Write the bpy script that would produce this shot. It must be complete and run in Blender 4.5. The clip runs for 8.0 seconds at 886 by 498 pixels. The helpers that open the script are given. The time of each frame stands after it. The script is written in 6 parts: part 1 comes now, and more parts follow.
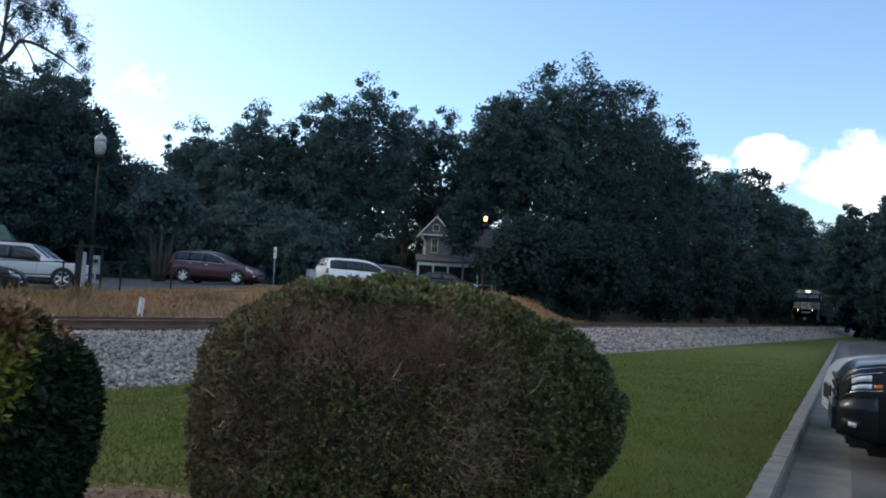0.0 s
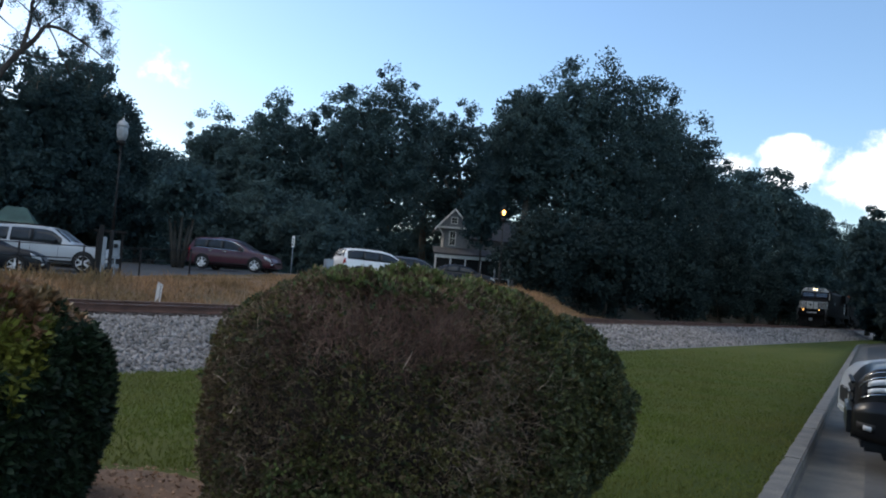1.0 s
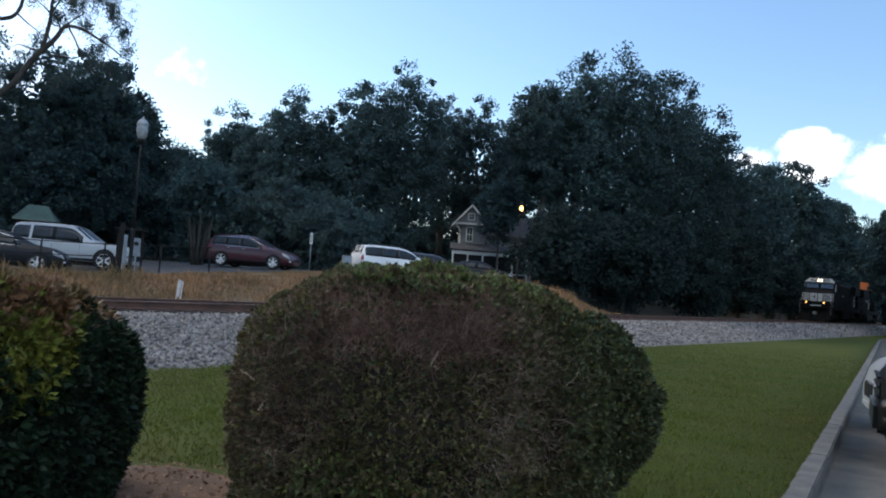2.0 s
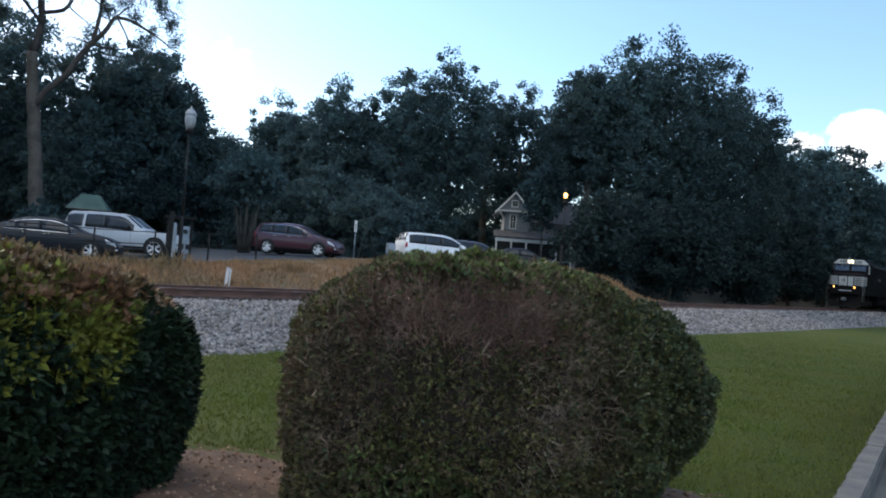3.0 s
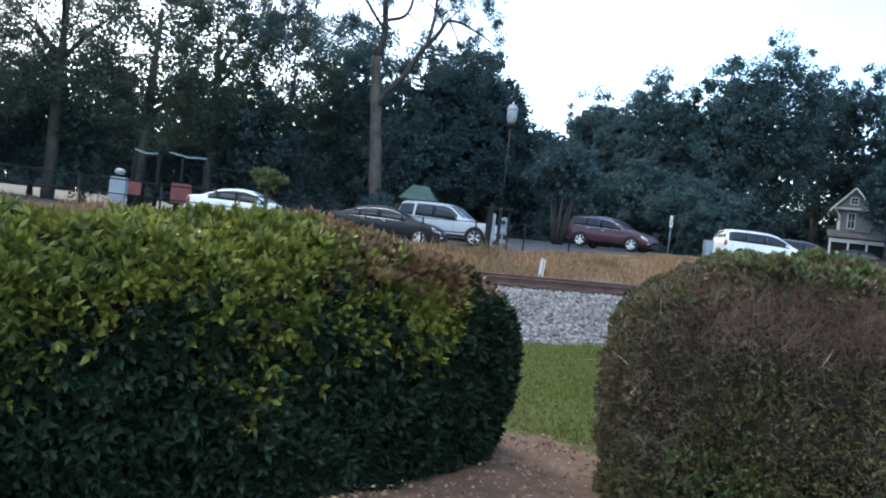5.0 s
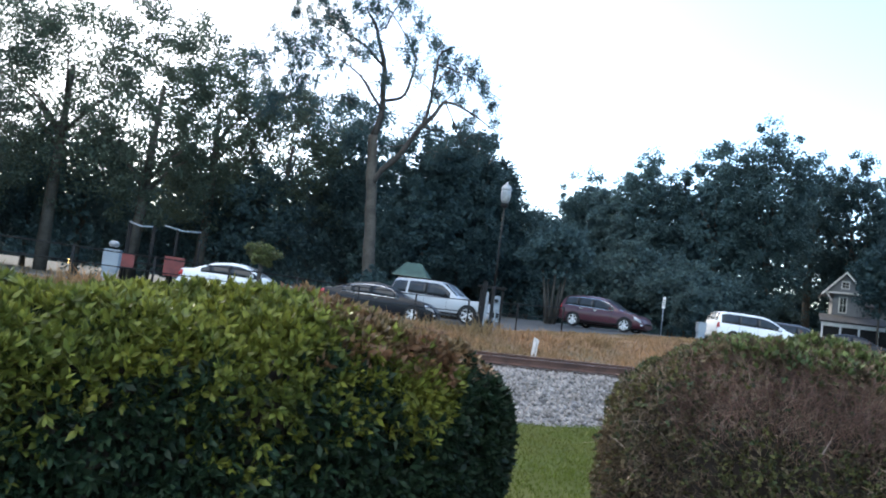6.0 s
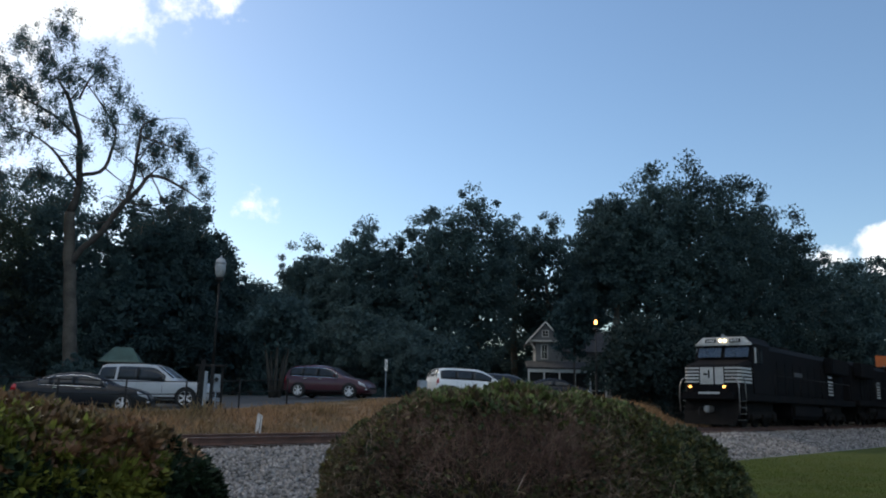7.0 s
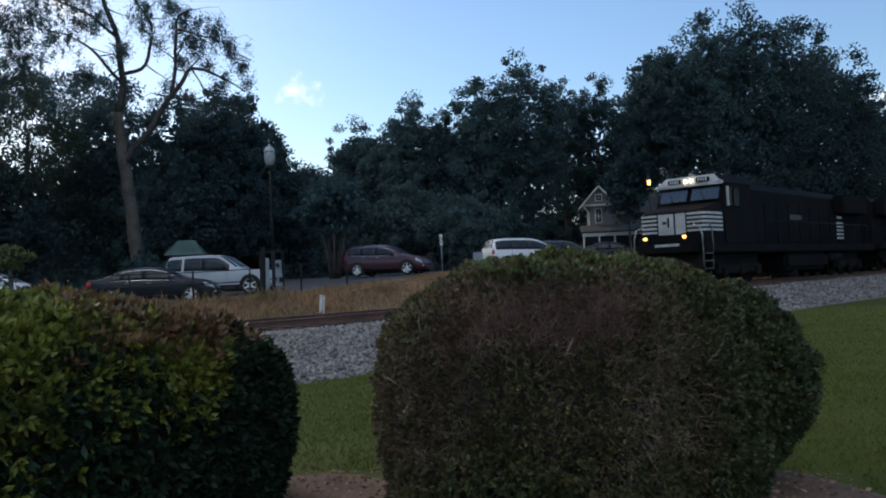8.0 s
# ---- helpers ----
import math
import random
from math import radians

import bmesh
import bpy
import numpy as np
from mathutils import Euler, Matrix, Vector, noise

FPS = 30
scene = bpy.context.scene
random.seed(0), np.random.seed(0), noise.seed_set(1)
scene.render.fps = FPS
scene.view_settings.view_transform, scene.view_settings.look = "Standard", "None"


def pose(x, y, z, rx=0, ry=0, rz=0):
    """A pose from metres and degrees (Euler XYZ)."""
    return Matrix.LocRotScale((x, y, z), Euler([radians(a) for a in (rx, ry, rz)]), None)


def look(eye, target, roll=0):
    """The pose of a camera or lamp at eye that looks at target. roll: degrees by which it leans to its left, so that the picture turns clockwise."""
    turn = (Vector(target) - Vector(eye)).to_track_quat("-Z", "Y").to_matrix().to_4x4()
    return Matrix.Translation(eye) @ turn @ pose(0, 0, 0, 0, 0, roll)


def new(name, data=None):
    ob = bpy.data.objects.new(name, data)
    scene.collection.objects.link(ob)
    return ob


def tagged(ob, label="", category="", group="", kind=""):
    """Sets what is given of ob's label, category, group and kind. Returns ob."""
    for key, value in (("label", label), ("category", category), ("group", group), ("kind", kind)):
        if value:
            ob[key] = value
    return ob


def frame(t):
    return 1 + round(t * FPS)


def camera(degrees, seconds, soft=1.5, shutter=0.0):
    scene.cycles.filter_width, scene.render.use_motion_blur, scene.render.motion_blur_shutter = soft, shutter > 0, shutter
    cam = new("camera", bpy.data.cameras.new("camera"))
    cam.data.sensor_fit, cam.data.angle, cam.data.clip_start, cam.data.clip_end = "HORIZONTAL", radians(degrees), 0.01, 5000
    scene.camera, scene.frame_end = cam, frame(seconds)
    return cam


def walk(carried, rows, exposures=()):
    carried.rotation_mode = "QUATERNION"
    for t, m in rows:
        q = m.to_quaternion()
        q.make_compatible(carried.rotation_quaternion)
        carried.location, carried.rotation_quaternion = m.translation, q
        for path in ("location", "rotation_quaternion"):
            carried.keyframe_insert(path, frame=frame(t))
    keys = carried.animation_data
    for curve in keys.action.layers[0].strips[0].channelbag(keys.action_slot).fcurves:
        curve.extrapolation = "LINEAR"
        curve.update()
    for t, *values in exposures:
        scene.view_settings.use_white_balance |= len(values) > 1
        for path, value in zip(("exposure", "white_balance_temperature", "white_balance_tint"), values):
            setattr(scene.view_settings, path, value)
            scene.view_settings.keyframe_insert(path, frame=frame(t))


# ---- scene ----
# ---------- camera and its walk ----------
cam = camera(56.6, 8.0, soft=2.0)
EYE = 1.55
PATH = [
    # seconds, x, y, z, yaw, pitch, roll
    (0.0, 0.00, 0, EYE, 0.00, 3.70, 3.00),
    (0.5, 0.02, 0, EYE, 1.56, 3.84, 3.75),
    (1.0, 0.03, 0, EYE, 1.22, 3.11, 4.40),
    (2.3, -0.05, 0, EYE, 3.71, 2.49, 3.96),
    (2.5, -0.06, 0, EYE, 5.16, 1.86, 4.15),
    (3.0, -0.08, 0, EYE, 5.26, 1.66, 4.22),
    (3.5, -0.10, 0, EYE, 5.81, 2.97, 4.59),
    (4.0, -0.11, 0, EYE, 11.74, 0.37, 5.23),
    (4.5, -0.13, 0, EYE, 23.86, -2.35, 6.23),
    (4.7, -0.14, 0, EYE, 26.07, -1.88, 6.65),
    (5.8, -0.18, 0, EYE, 26.70, 2.58, 7.01),
    (6.0, -0.18, 0, EYE, 26.67, 4.58, 7.51),
    (6.5, -0.12, 0, EYE, 19.27, 10.50, 5.64),
    (7.0, -0.05, 0, EYE, 7.72, 10.89, 1.33),
    (7.5, 0.00, 0, EYE, 7.30, 6.92, -0.57),
    (7.7, 0.01, 0, EYE, 4.83, 5.14, -1.30),
    (8.0, 0.02, 0, EYE, 11.43, 2.13, -2.47),
]


def stand(x, y, z, yaw, pitch, roll):
    a, p = radians(yaw), radians(pitch)
    ahead = Vector((-math.sin(a) * math.cos(p), math.cos(a) * math.cos(p), math.sin(p)))
    return look((x, y, z), Vector((x, y, z)) + ahead, roll)


EXPOSURES = [(0.0, 0.82, 6290, 11), (1.0, 0.68, 6290, 11), (2.5, 0.90, 6270, 11), (3.0, 1.05, 6290, 11), (3.5, 1.2, 6270, 11), (4.0, 0.95, 6180, 10), (4.5, 1.65, 6150, 9), (4.7, 1.8, 6150, 9), (5.8, 1.88, 6320, 10), (6.0, 1.88, 6320, 10), (6.5, 1.05, 6200, 11), (7.0, 0.3, 6480, 9.5), (7.5, 0.12, 6500, 9.5), (8.0, 0.33, 6200, 11)]
walk(cam, [(t, stand(*row)) for t, *row in PATH], EXPOSURES)

# ---------- world and sun ----------
SUN_AZ, SUN_EL = radians(-58), radians(27)
world = bpy.data.worlds.new("world")
scene.world = world
world.use_nodes = True


def sky_nodes():
    nt = world.node_tree
    nt.nodes.clear()
    n, link = nt.nodes.new, nt.links.new
    sky = n("ShaderNodeTexSky")
    sky.sky_type, sky.sun_disc = "NISHITA", False
    sky.sun_elevation, sky.sun_rotation = SUN_EL, SUN_AZ
    sky.air_density, sky.dust_density, sky.ozone_density = 1.0, 0.6, 1.5
    co = n("ShaderNodeTexCoord")
    noise_a = n("ShaderNodeTexNoise")
    noise_a.inputs["Scale"].default_value = 15.0
    noise_a.inputs["Detail"].default_value = 8.0
    noise_a.inputs["Roughness"].default_value = 0.62
    link(co.outputs["Generated"], noise_a.inputs["Vector"])
    total = None
    # cloud banks: azimuth, elevation, size in degrees, strength
    for az, el, size, power in CLOUDS:
        a, e = radians(az), radians(el)
        d = n("ShaderNodeVectorMath")
        d.operation = "DISTANCE"
        d.inputs[1].default_value = (math.sin(a) * math.cos(e), math.cos(a) * math.cos(e), math.sin(e))
        flat = n("ShaderNodeVectorMath")
        flat.operation = "MULTIPLY"
        flat.inputs[1].default_value = (1, 1, 2.0 if size < 3 else 1.5 if size < 6 else 1)
        d.inputs[1].default_value = tuple(p * q for p, q in zip(d.inputs[1].default_value, flat.inputs[1].default_value))
        link(co.outputs["Generated"], flat.inputs[0])
        link(flat.outputs["Vector"], d.inputs[0])
        m = n("ShaderNodeMapRange")
        m.inputs["From Min"].default_value = radians(size)
        m.inputs["From Max"].default_value = 0.0
        m.inputs["To Min"].default_value = 0.0
        m.inputs["To Max"].default_value = power
        link(d.outputs["Value"], m.inputs["Value"])
        if total is None:
            total = m.outputs["Result"]
        else:
            add = n("ShaderNodeMath")
            add.operation = "MAXIMUM"
            link(total, add.inputs[0])
            link(m.outputs["Result"], add.inputs[1])
            total = add.outputs["Value"]
    wob = n("ShaderNodeMath")
    wob.operation = "MULTIPLY_ADD"
    wob.inputs[1].default_value, wob.inputs[2].default_value = 1.6, -0.82
    link(noise_a.outputs["Fac"], wob.inputs[0])
    # outside the banks the sky stays clear
    near = n("ShaderNodeMapRange")
    near.inputs["From Max"].default_value = 0.15
    link(total, near.inputs["Value"])
    cover = n("ShaderNodeMath")
    cover.operation = "MULTIPLY_ADD"
    link(wob.outputs["Value"], cover.inputs[0])
    link(near.outputs["Result"], cover.inputs[1])
    link(total, cover.inputs[2])
    edge = n("ShaderNodeMapRange")
    edge.interpolation_type = "SMOOTHSTEP"
    edge.inputs["From Min"].default_value, edge.inputs["From Max"].default_value = 0.22, 0.52
    link(cover.outputs["Value"], edge.inputs["Value"])
    # a thin high veil lies over the whole sky
    veil = n("ShaderNodeMath")
    veil.operation = "MULTIPLY_ADD"
    veil.inputs[1].default_value, veil.inputs[2].default_value = 1 - VEIL, VEIL
    link(edge.outputs["Result"], veil.inputs[0])
    mix = n("ShaderNodeMix")
    mix.data_type = "RGBA"
    link(veil.outputs["Value"], mix.inputs["Factor"])
    rich = n("ShaderNodeHueSaturation")
    rich.inputs["Saturation"].default_value = 1.2
    link(sky.outputs["Color"], rich.inputs["Color"])
    link(rich.outputs["Color"], mix.inputs["A"])
    mix.inputs["B"].default_value = (CLOUD_LIGHT * 0.95, CLOUD_LIGHT * 0.98, CLOUD_LIGHT, 1)
    bg = n("ShaderNodeBackground")
    bg.inputs["Strength"].default_value = SKY_STRENGTH
    link(mix.outputs["Result"], bg.inputs["Color"])
    out = n("ShaderNodeOutputWorld")
    link(bg.outputs["Background"], out.inputs["Surface"])


SKY_STRENGTH, CLOUD_LIGHT, VEIL = 0.13, 8.0, 0.05
CLOUDS = [(-52, 33, 24, 1.6), (-33, 33.5, 15, 1.25), (-62, 12, 20, 0.9), (18.2, 9.7, 3.0, 0.62), (21.4, 9.9, 3.6, 0.75), (27.5, 8.8, 5.8, 1.0), (-20.6, 13.4, 4.2, 0.25), (-15.8, 12.6, 3.6, 0.22), (33, 8, 6, 0.9), (170, 50, 40, 1.3)]
sky_nodes()
sun = new("sun", bpy.data.lights.new("sun", "SUN"))
sun.data.energy, sun.data.angle, sun.data.color = 1.2, radians(16), (1.0, 0.88, 0.72)
sun.matrix_world = look((0, 0, 60), (-60 * math.sin(SUN_AZ) * math.cos(SUN_EL), -60 * math.cos(SUN_AZ) * math.cos(SUN_EL), 60 - 60 * math.sin(SUN_EL)))

# ---------- materials ----------


def material(name, colour, rough=0.7, vary=0.25, scale=3.0, fine=40.0, bump=0.0, metal=0.0, island=0.0, other=None, spec=0.5, emit=0.0, translucent=0.0, coat=0.0, piece=0.0):
    """A surface with variation at two scales, an optional second colour in patches, per-leaf variation and relief."""
    m = bpy.data.materials.new(name)
    m.use_nodes = True
    nt = m.node_tree
    nt.nodes.clear()
    n, link = nt.nodes.new, nt.links.new
    out, p = n("ShaderNodeOutputMaterial"), n("ShaderNodeBsdfPrincipled")
    p.inputs["Roughness"].default_value, p.inputs["Metallic"].default_value = rough, metal
    p.inputs["Coat Weight"].default_value, p.inputs["Specular IOR Level"].default_value = coat, spec
    co = n("ShaderNodeTexCoord")
    a, b = n("ShaderNodeTexNoise"), n("ShaderNodeTexNoise")
    a.inputs["Scale"].default_value, b.inputs["Scale"].default_value = scale, fine
    a.inputs["Detail"].default_value = b.inputs["Detail"].default_value = 5
    link(co.outputs["Object"], a.inputs["Vector"])
    link(co.outputs["Object"], b.inputs["Vector"])
    mix = n("ShaderNodeMix")
    mix.data_type = "RGBA"
    other = other or tuple(c * 0.6 for c in colour)
    mix.inputs["A"].default_value, mix.inputs["B"].default_value = (*colour, 1), (*other, 1)
    ramp = n("ShaderNodeMapRange")
    ramp.inputs["From Min"].default_value, ramp.inputs["From Max"].default_value = 0.4, 0.66
    link(a.outputs["Fac"], ramp.inputs["Value"])
    link(ramp.outputs["Result"], mix.inputs["Factor"])
    value = n("ShaderNodeMapRange")
    value.inputs["From Min"].default_value, value.inputs["From Max"].default_value = 0.25, 0.75
    value.inputs["To Min"].default_value, value.inputs["To Max"].default_value = 1 - vary, 1 + vary
    link(b.outputs["Fac"], value.inputs["Value"])
    hsv = n("ShaderNodeHueSaturation")
    link(mix.outputs["Result"], hsv.inputs["Color"])
    strength = value.outputs["Result"]
    for amount, socket in ((island, "island"), (piece, "piece")):
        if amount:
            r = n("ShaderNodeNewGeometry" if socket == "island" else "ShaderNodeObjectInfo")
            span = n("ShaderNodeMapRange")
            span.inputs["To Min"].default_value, span.inputs["To Max"].default_value = 1 - amount, 1 + amount
            link(r.outputs["Random Per Island" if socket == "island" else "Random"], span.inputs["Value"])
            mul = n("ShaderNodeMath")
            mul.operation = "MULTIPLY"
            link(strength, mul.inputs[0])
            link(span.outputs["Result"], mul.inputs[1])
            strength = mul.outputs["Value"]
    link(strength, hsv.inputs["Value"])
    link(hsv.outputs["Color"], p.inputs["Base Color"])
    if bump:
        bp = n("ShaderNodeBump")
        bp.inputs["Strength"].default_value, bp.inputs["Distance"].default_value = 0.6, bump
        link(b.outputs["Fac"], bp.inputs["Height"])
        link(bp.outputs["Normal"], p.inputs["Normal"])
    if emit:
        p.inputs["Emission Color"].default_value, p.inputs["Emission Strength"].default_value = (*colour, 1), emit
    if translucent:
        tr, ms = n("ShaderNodeBsdfTranslucent"), n("ShaderNodeMixShader")
        link(hsv.outputs["Color"], tr.inputs["Color"])
        ms.inputs["Fac"].default_value = translucent
        link(p.outputs["BSDF"], ms.inputs[1])
        link(tr.outputs["BSDF"], ms.inputs[2])
        link(ms.outputs["Shader"], out.inputs["Surface"])
    else:
        link(p.outputs["BSDF"], out.inputs["Surface"])
    return m


M_LAWN = material("lawn_grass", (0.062, 0.078, 0.017), 0.95, 0.2, 0.5, 60, 0.02, spec=0.1, other=(0.080, 0.086, 0.022))
M_BLADE = material("grass_blades", (0.090, 0.116, 0.021), 0.75, 0.12, 0.6, 4, spec=0.2, island=0.12, other=(0.112, 0.118, 0.032), translucent=0.3)
M_MULCH = material("pine_mulch", (0.17, 0.098, 0.060), 0.95, 0.5, 4, 90, 0.02, other=(0.11, 0.066, 0.042))
M_CHIP = material("mulch_chips", (0.30, 0.19, 0.12), 0.9, 0.3, 6, 50, island=0.5, other=(0.22, 0.13, 0.085))
M_BALLAST = material("granite_ballast", (0.20, 0.187, 0.172), 0.95, 0.5, 1.2, 14, 0.05, other=(0.14, 0.13, 0.12))
M_STONE = material("ballast_stones", (0.225, 0.203, 0.187), 0.9, 0.25, 2, 30, island=0.65, other=(0.16, 0.143, 0.130))
M_DRY = material("dry_bank_grass", (0.27, 0.150, 0.075), 0.95, 0.4, 0.6, 25, 0.05, other=(0.15, 0.105, 0.050))
M_STRAW = material("straw_blades", (0.33, 0.190, 0.095), 0.8, 0.2, 0.35, 20, island=0.4, other=(0.15, 0.110, 0.048), translucent=0.25)
M_ASPHALT = material("asphalt", (0.055, 0.055, 0.058), 0.85, 0.3, 0.7, 120, 0.006, other=(0.075, 0.073, 0.07))
M_ROAD = material("worn_grey_road", (0.070, 0.066, 0.060), 0.85, 0.25, 1.5, 80, 0.006, other=(0.045, 0.043, 0.040))
M_GUTTER = material("gutter_concrete", (0.125, 0.110, 0.090), 0.9, 0.35, 2.0, 70, 0.006, other=(0.075, 0.07, 0.06))
M_KERB = material("kerb_concrete", (0.15, 0.14, 0.12), 0.9, 0.3, 2.5, 60, 0.006, other=(0.085, 0.083, 0.078), piece=0.12)
M_FOREST = material("leaf_litter", (0.05, 0.045, 0.03), 0.95, 0.4, 0.8, 30, 0.03)
M_RAIL = material("rusty_rail_steel", (0.13, 0.062, 0.042), 0.75, 0.3, 3, 40, 0.003)
M_RAILTOP = material("polished_rail_head", (0.32, 0.29, 0.27), 0.35, 0.15, 3, 40, metal=0.9)
M_TIE = material("creosote_tie", (0.06, 0.042, 0.034), 0.9, 0.3, 2, 30, 0.01, piece=0.25)
# dark green leaves, deepened further by the shade of the hedge's sides
M_HEDGE_A = material("shaded_holly_leaves_green", (0.014, 0.027, 0.014), 0.5, 0.2, 1.6, 25, spec=0.2, island=0.5, other=(0.022, 0.040, 0.019), translucent=0.1)
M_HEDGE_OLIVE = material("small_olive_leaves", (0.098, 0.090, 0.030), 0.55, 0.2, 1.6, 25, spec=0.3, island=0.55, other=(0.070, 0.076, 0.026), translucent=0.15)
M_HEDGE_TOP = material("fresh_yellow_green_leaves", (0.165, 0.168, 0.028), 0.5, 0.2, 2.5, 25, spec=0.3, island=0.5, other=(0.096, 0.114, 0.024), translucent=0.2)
M_HEDGE_RUST = material("rusty_brown_leaves", (0.17, 0.085, 0.042), 0.6, 0.2, 3, 25, island=0.4, other=(0.13, 0.09, 0.035), translucent=0.15)
M_TWIG = material("dry_twigs", (0.25, 0.18, 0.125), 0.85, 0.25, 2.2, 40, island=0.6, other=(0.15, 0.095, 0.062))
M_DEAD = material("dead_pale_twigs", (0.31, 0.235, 0.18), 0.85, 0.25, 2.2, 40, island=0.6, other=(0.20, 0.13, 0.095))
M_DEAD_RED = material("reddish_dead_shoots", (0.23, 0.135, 0.105), 0.9, 0.25, 2.2, 40, spec=0.2, island=0.5, other=(0.13, 0.075, 0.06))
M_HEDGE_CROWN = material("mid_green_crown_leaves", (0.108, 0.128, 0.040), 0.55, 0.2, 2.5, 25, spec=0.3, island=0.45, other=(0.064, 0.090, 0.034), translucent=0.2)
M_HEDGE_DRY = material("dull_brown_leaves", (0.115, 0.085, 0.048), 0.7, 0.2, 3, 25, spec=0.2, island=0.45, other=(0.08, 0.062, 0.035), translucent=0.1)
M_HEDGE_DEEP = material("deep_green_small_leaves", (0.046, 0.062, 0.027), 0.5, 0.2, 1.6, 25, spec=0.35, island=0.5, other=(0.062, 0.075, 0.030), translucent=0.12)
# dark brown for inner wood, with the shade of the hedge's depth
M_CORE = material("hedge_wood_shade", (0.042, 0.030, 0.022), 0.95, 0.5, 5, 40)
# distance haze is put into these leaves as a blue tint
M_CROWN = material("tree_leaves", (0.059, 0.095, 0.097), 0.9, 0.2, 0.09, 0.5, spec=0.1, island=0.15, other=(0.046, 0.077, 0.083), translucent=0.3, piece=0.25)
# lighter copy for the left trees, with backlight and flare in its colour
M_CROWN_B = material("backlit_tree_leaves", (0.094, 0.122, 0.095), 0.9, 0.2, 0.09, 0.5, spec=0.1, island=0.18, other=(0.07, 0.10, 0.075), translucent=0.4, piece=0.2)
# tree leaves darkened in colour for the deep shade beside the track
M_SHRUB = material("shaded_shrub_leaves", (0.032, 0.050, 0.048), 0.85, 0.2, 0.09, 0.5, spec=0.1, island=0.2, other=(0.024, 0.040, 0.040), translucent=0.2, piece=0.25)
M_LIMB = material("dark_weathered_bark", (0.062, 0.056, 0.052), 0.95, 0.3, 2, 18, 0.03, spec=0.1, other=(0.04, 0.037, 0.035))
M_BARK = material("grey_bark", (0.095, 0.086, 0.075), 0.95, 0.3, 2, 18, 0.03, spec=0.1, other=(0.06, 0.055, 0.05))

# ---------- mesh helpers ----------


def mesh_of(name, verts, faces, mats, slots=None):
    """A mesh from an array of points and an array of faces of one size."""
    verts, faces = np.asarray(verts, np.float32), np.asarray(faces, np.int32)
    me = bpy.data.meshes.new(name)
    me.vertices.add(len(verts))
    me.vertices.foreach_set("co", verts.ravel())
    k = faces.shape[1]
    me.loops.add(faces.size)
    me.loops.foreach_set("vertex_index", faces.ravel())
    me.polygons.add(len(faces))
    me.polygons.foreach_set("loop_start", np.arange(0, faces.size, k, dtype=np.int32))
    for m in mats if isinstance(mats, (list, tuple)) else [mats]:
        me.materials.append(m)
    if slots is not None:
        me.polygons.foreach_set("material_index", np.asarray(slots, np.int32))
    me.update(calc_edges=True)
    return me


def part(name, bm, mat, parent=None, label=""):
    """Links a bmesh or a mesh as one object, under a thing where one is given."""
    if isinstance(bm, bmesh.types.BMesh):
        me = bpy.data.meshes.new(name)
        bm.normal_update()
        bm.to_mesh(me)
        bm.free()
        me.materials.append(mat)
    else:
        me = bm
    ob = new(name, me)
    ob.parent = parent
    return tagged(ob, label)


def thing(name, label, category, m=None, group="", kind=""):
    ob = new(name)
    ob.empty_display_size = 0.2
    if m is not None:
        ob.matrix_basis = m
    return tagged(ob, label, category, group, kind)


def box(bm, x0, x1, y0, y1, z0, z1, bevel=0.0, m=None):
    r = bmesh.ops.create_cube(bm, size=1)
    bmesh.ops.transform(bm, verts=r["verts"], matrix=Matrix.Translation(((x0 + x1) / 2, (y0 + y1) / 2, (z0 + z1) / 2)) @ Matrix.Diagonal((x1 - x0, y1 - y0, z1 - z0, 1)))
    vs = r["verts"]
    if bevel:
        es = list({e for v in vs for e in v.link_edges})
        q = bmesh.ops.bevel(bm, geom=es, offset=bevel, segments=2, affect="EDGES")
        vs = list({v for f in q["faces"] for v in f.verts} | {v for v in vs if v.is_valid})
    if m is not None:
        bmesh.ops.transform(bm, verts=vs, matrix=m)
    return bm


def boxed(*a, **k):
    return box(bmesh.new(), *a, **k)


def tube(bm, points, radii, sides=8, caps=True):
    """A tapered round tube along points."""
    rings = []
    pts = [Vector(p) for p in points]
    for i, p in enumerate(pts):
        d = (pts[min(i + 1, len(pts) - 1)] - pts[max(i - 1, 0)]).normalized()
        q = d.to_track_quat("Z", "Y")
        r = radii[i] if isinstance(radii, (list, tuple)) else radii
        rings.append([bm.verts.new(p + q @ Vector((r * math.cos(2 * math.pi * j / sides), r * math.sin(2 * math.pi * j / sides), 0))) for j in range(sides)])
    for a, b in zip(rings, rings[1:]):
        for j in range(sides):
            bm.faces.new((a[j], a[(j + 1) % sides], b[(j + 1) % sides], b[j])).smooth = True
    if caps:
        bm.faces.new(rings[0][::-1])
        bm.faces.new(rings[-1])
    return bm


def loft(bm, rings, caps=True, smooth=False):
    """A skin through rings of points, all of one length."""
    rows = [[bm.verts.new(p) for p in ring] for ring in rings]
    n = len(rows[0])
    for a, b in zip(rows, rows[1:]):
        for j in range(n):
            bm.faces.new((a[j], a[(j + 1) % n], b[(j + 1) % n], b[j])).smooth = smooth
    if caps:
        bm.faces.new(rows[0][::-1])
        bm.faces.new(rows[-1])
    bmesh.ops.recalc_face_normals(bm, faces=bm.faces)
    return bm


rng = np.random.default_rng(7)


def unit(n, r=rng):
    v = r.normal(size=(n, 3))
    return v / np.linalg.norm(v, axis=1, keepdims=True)


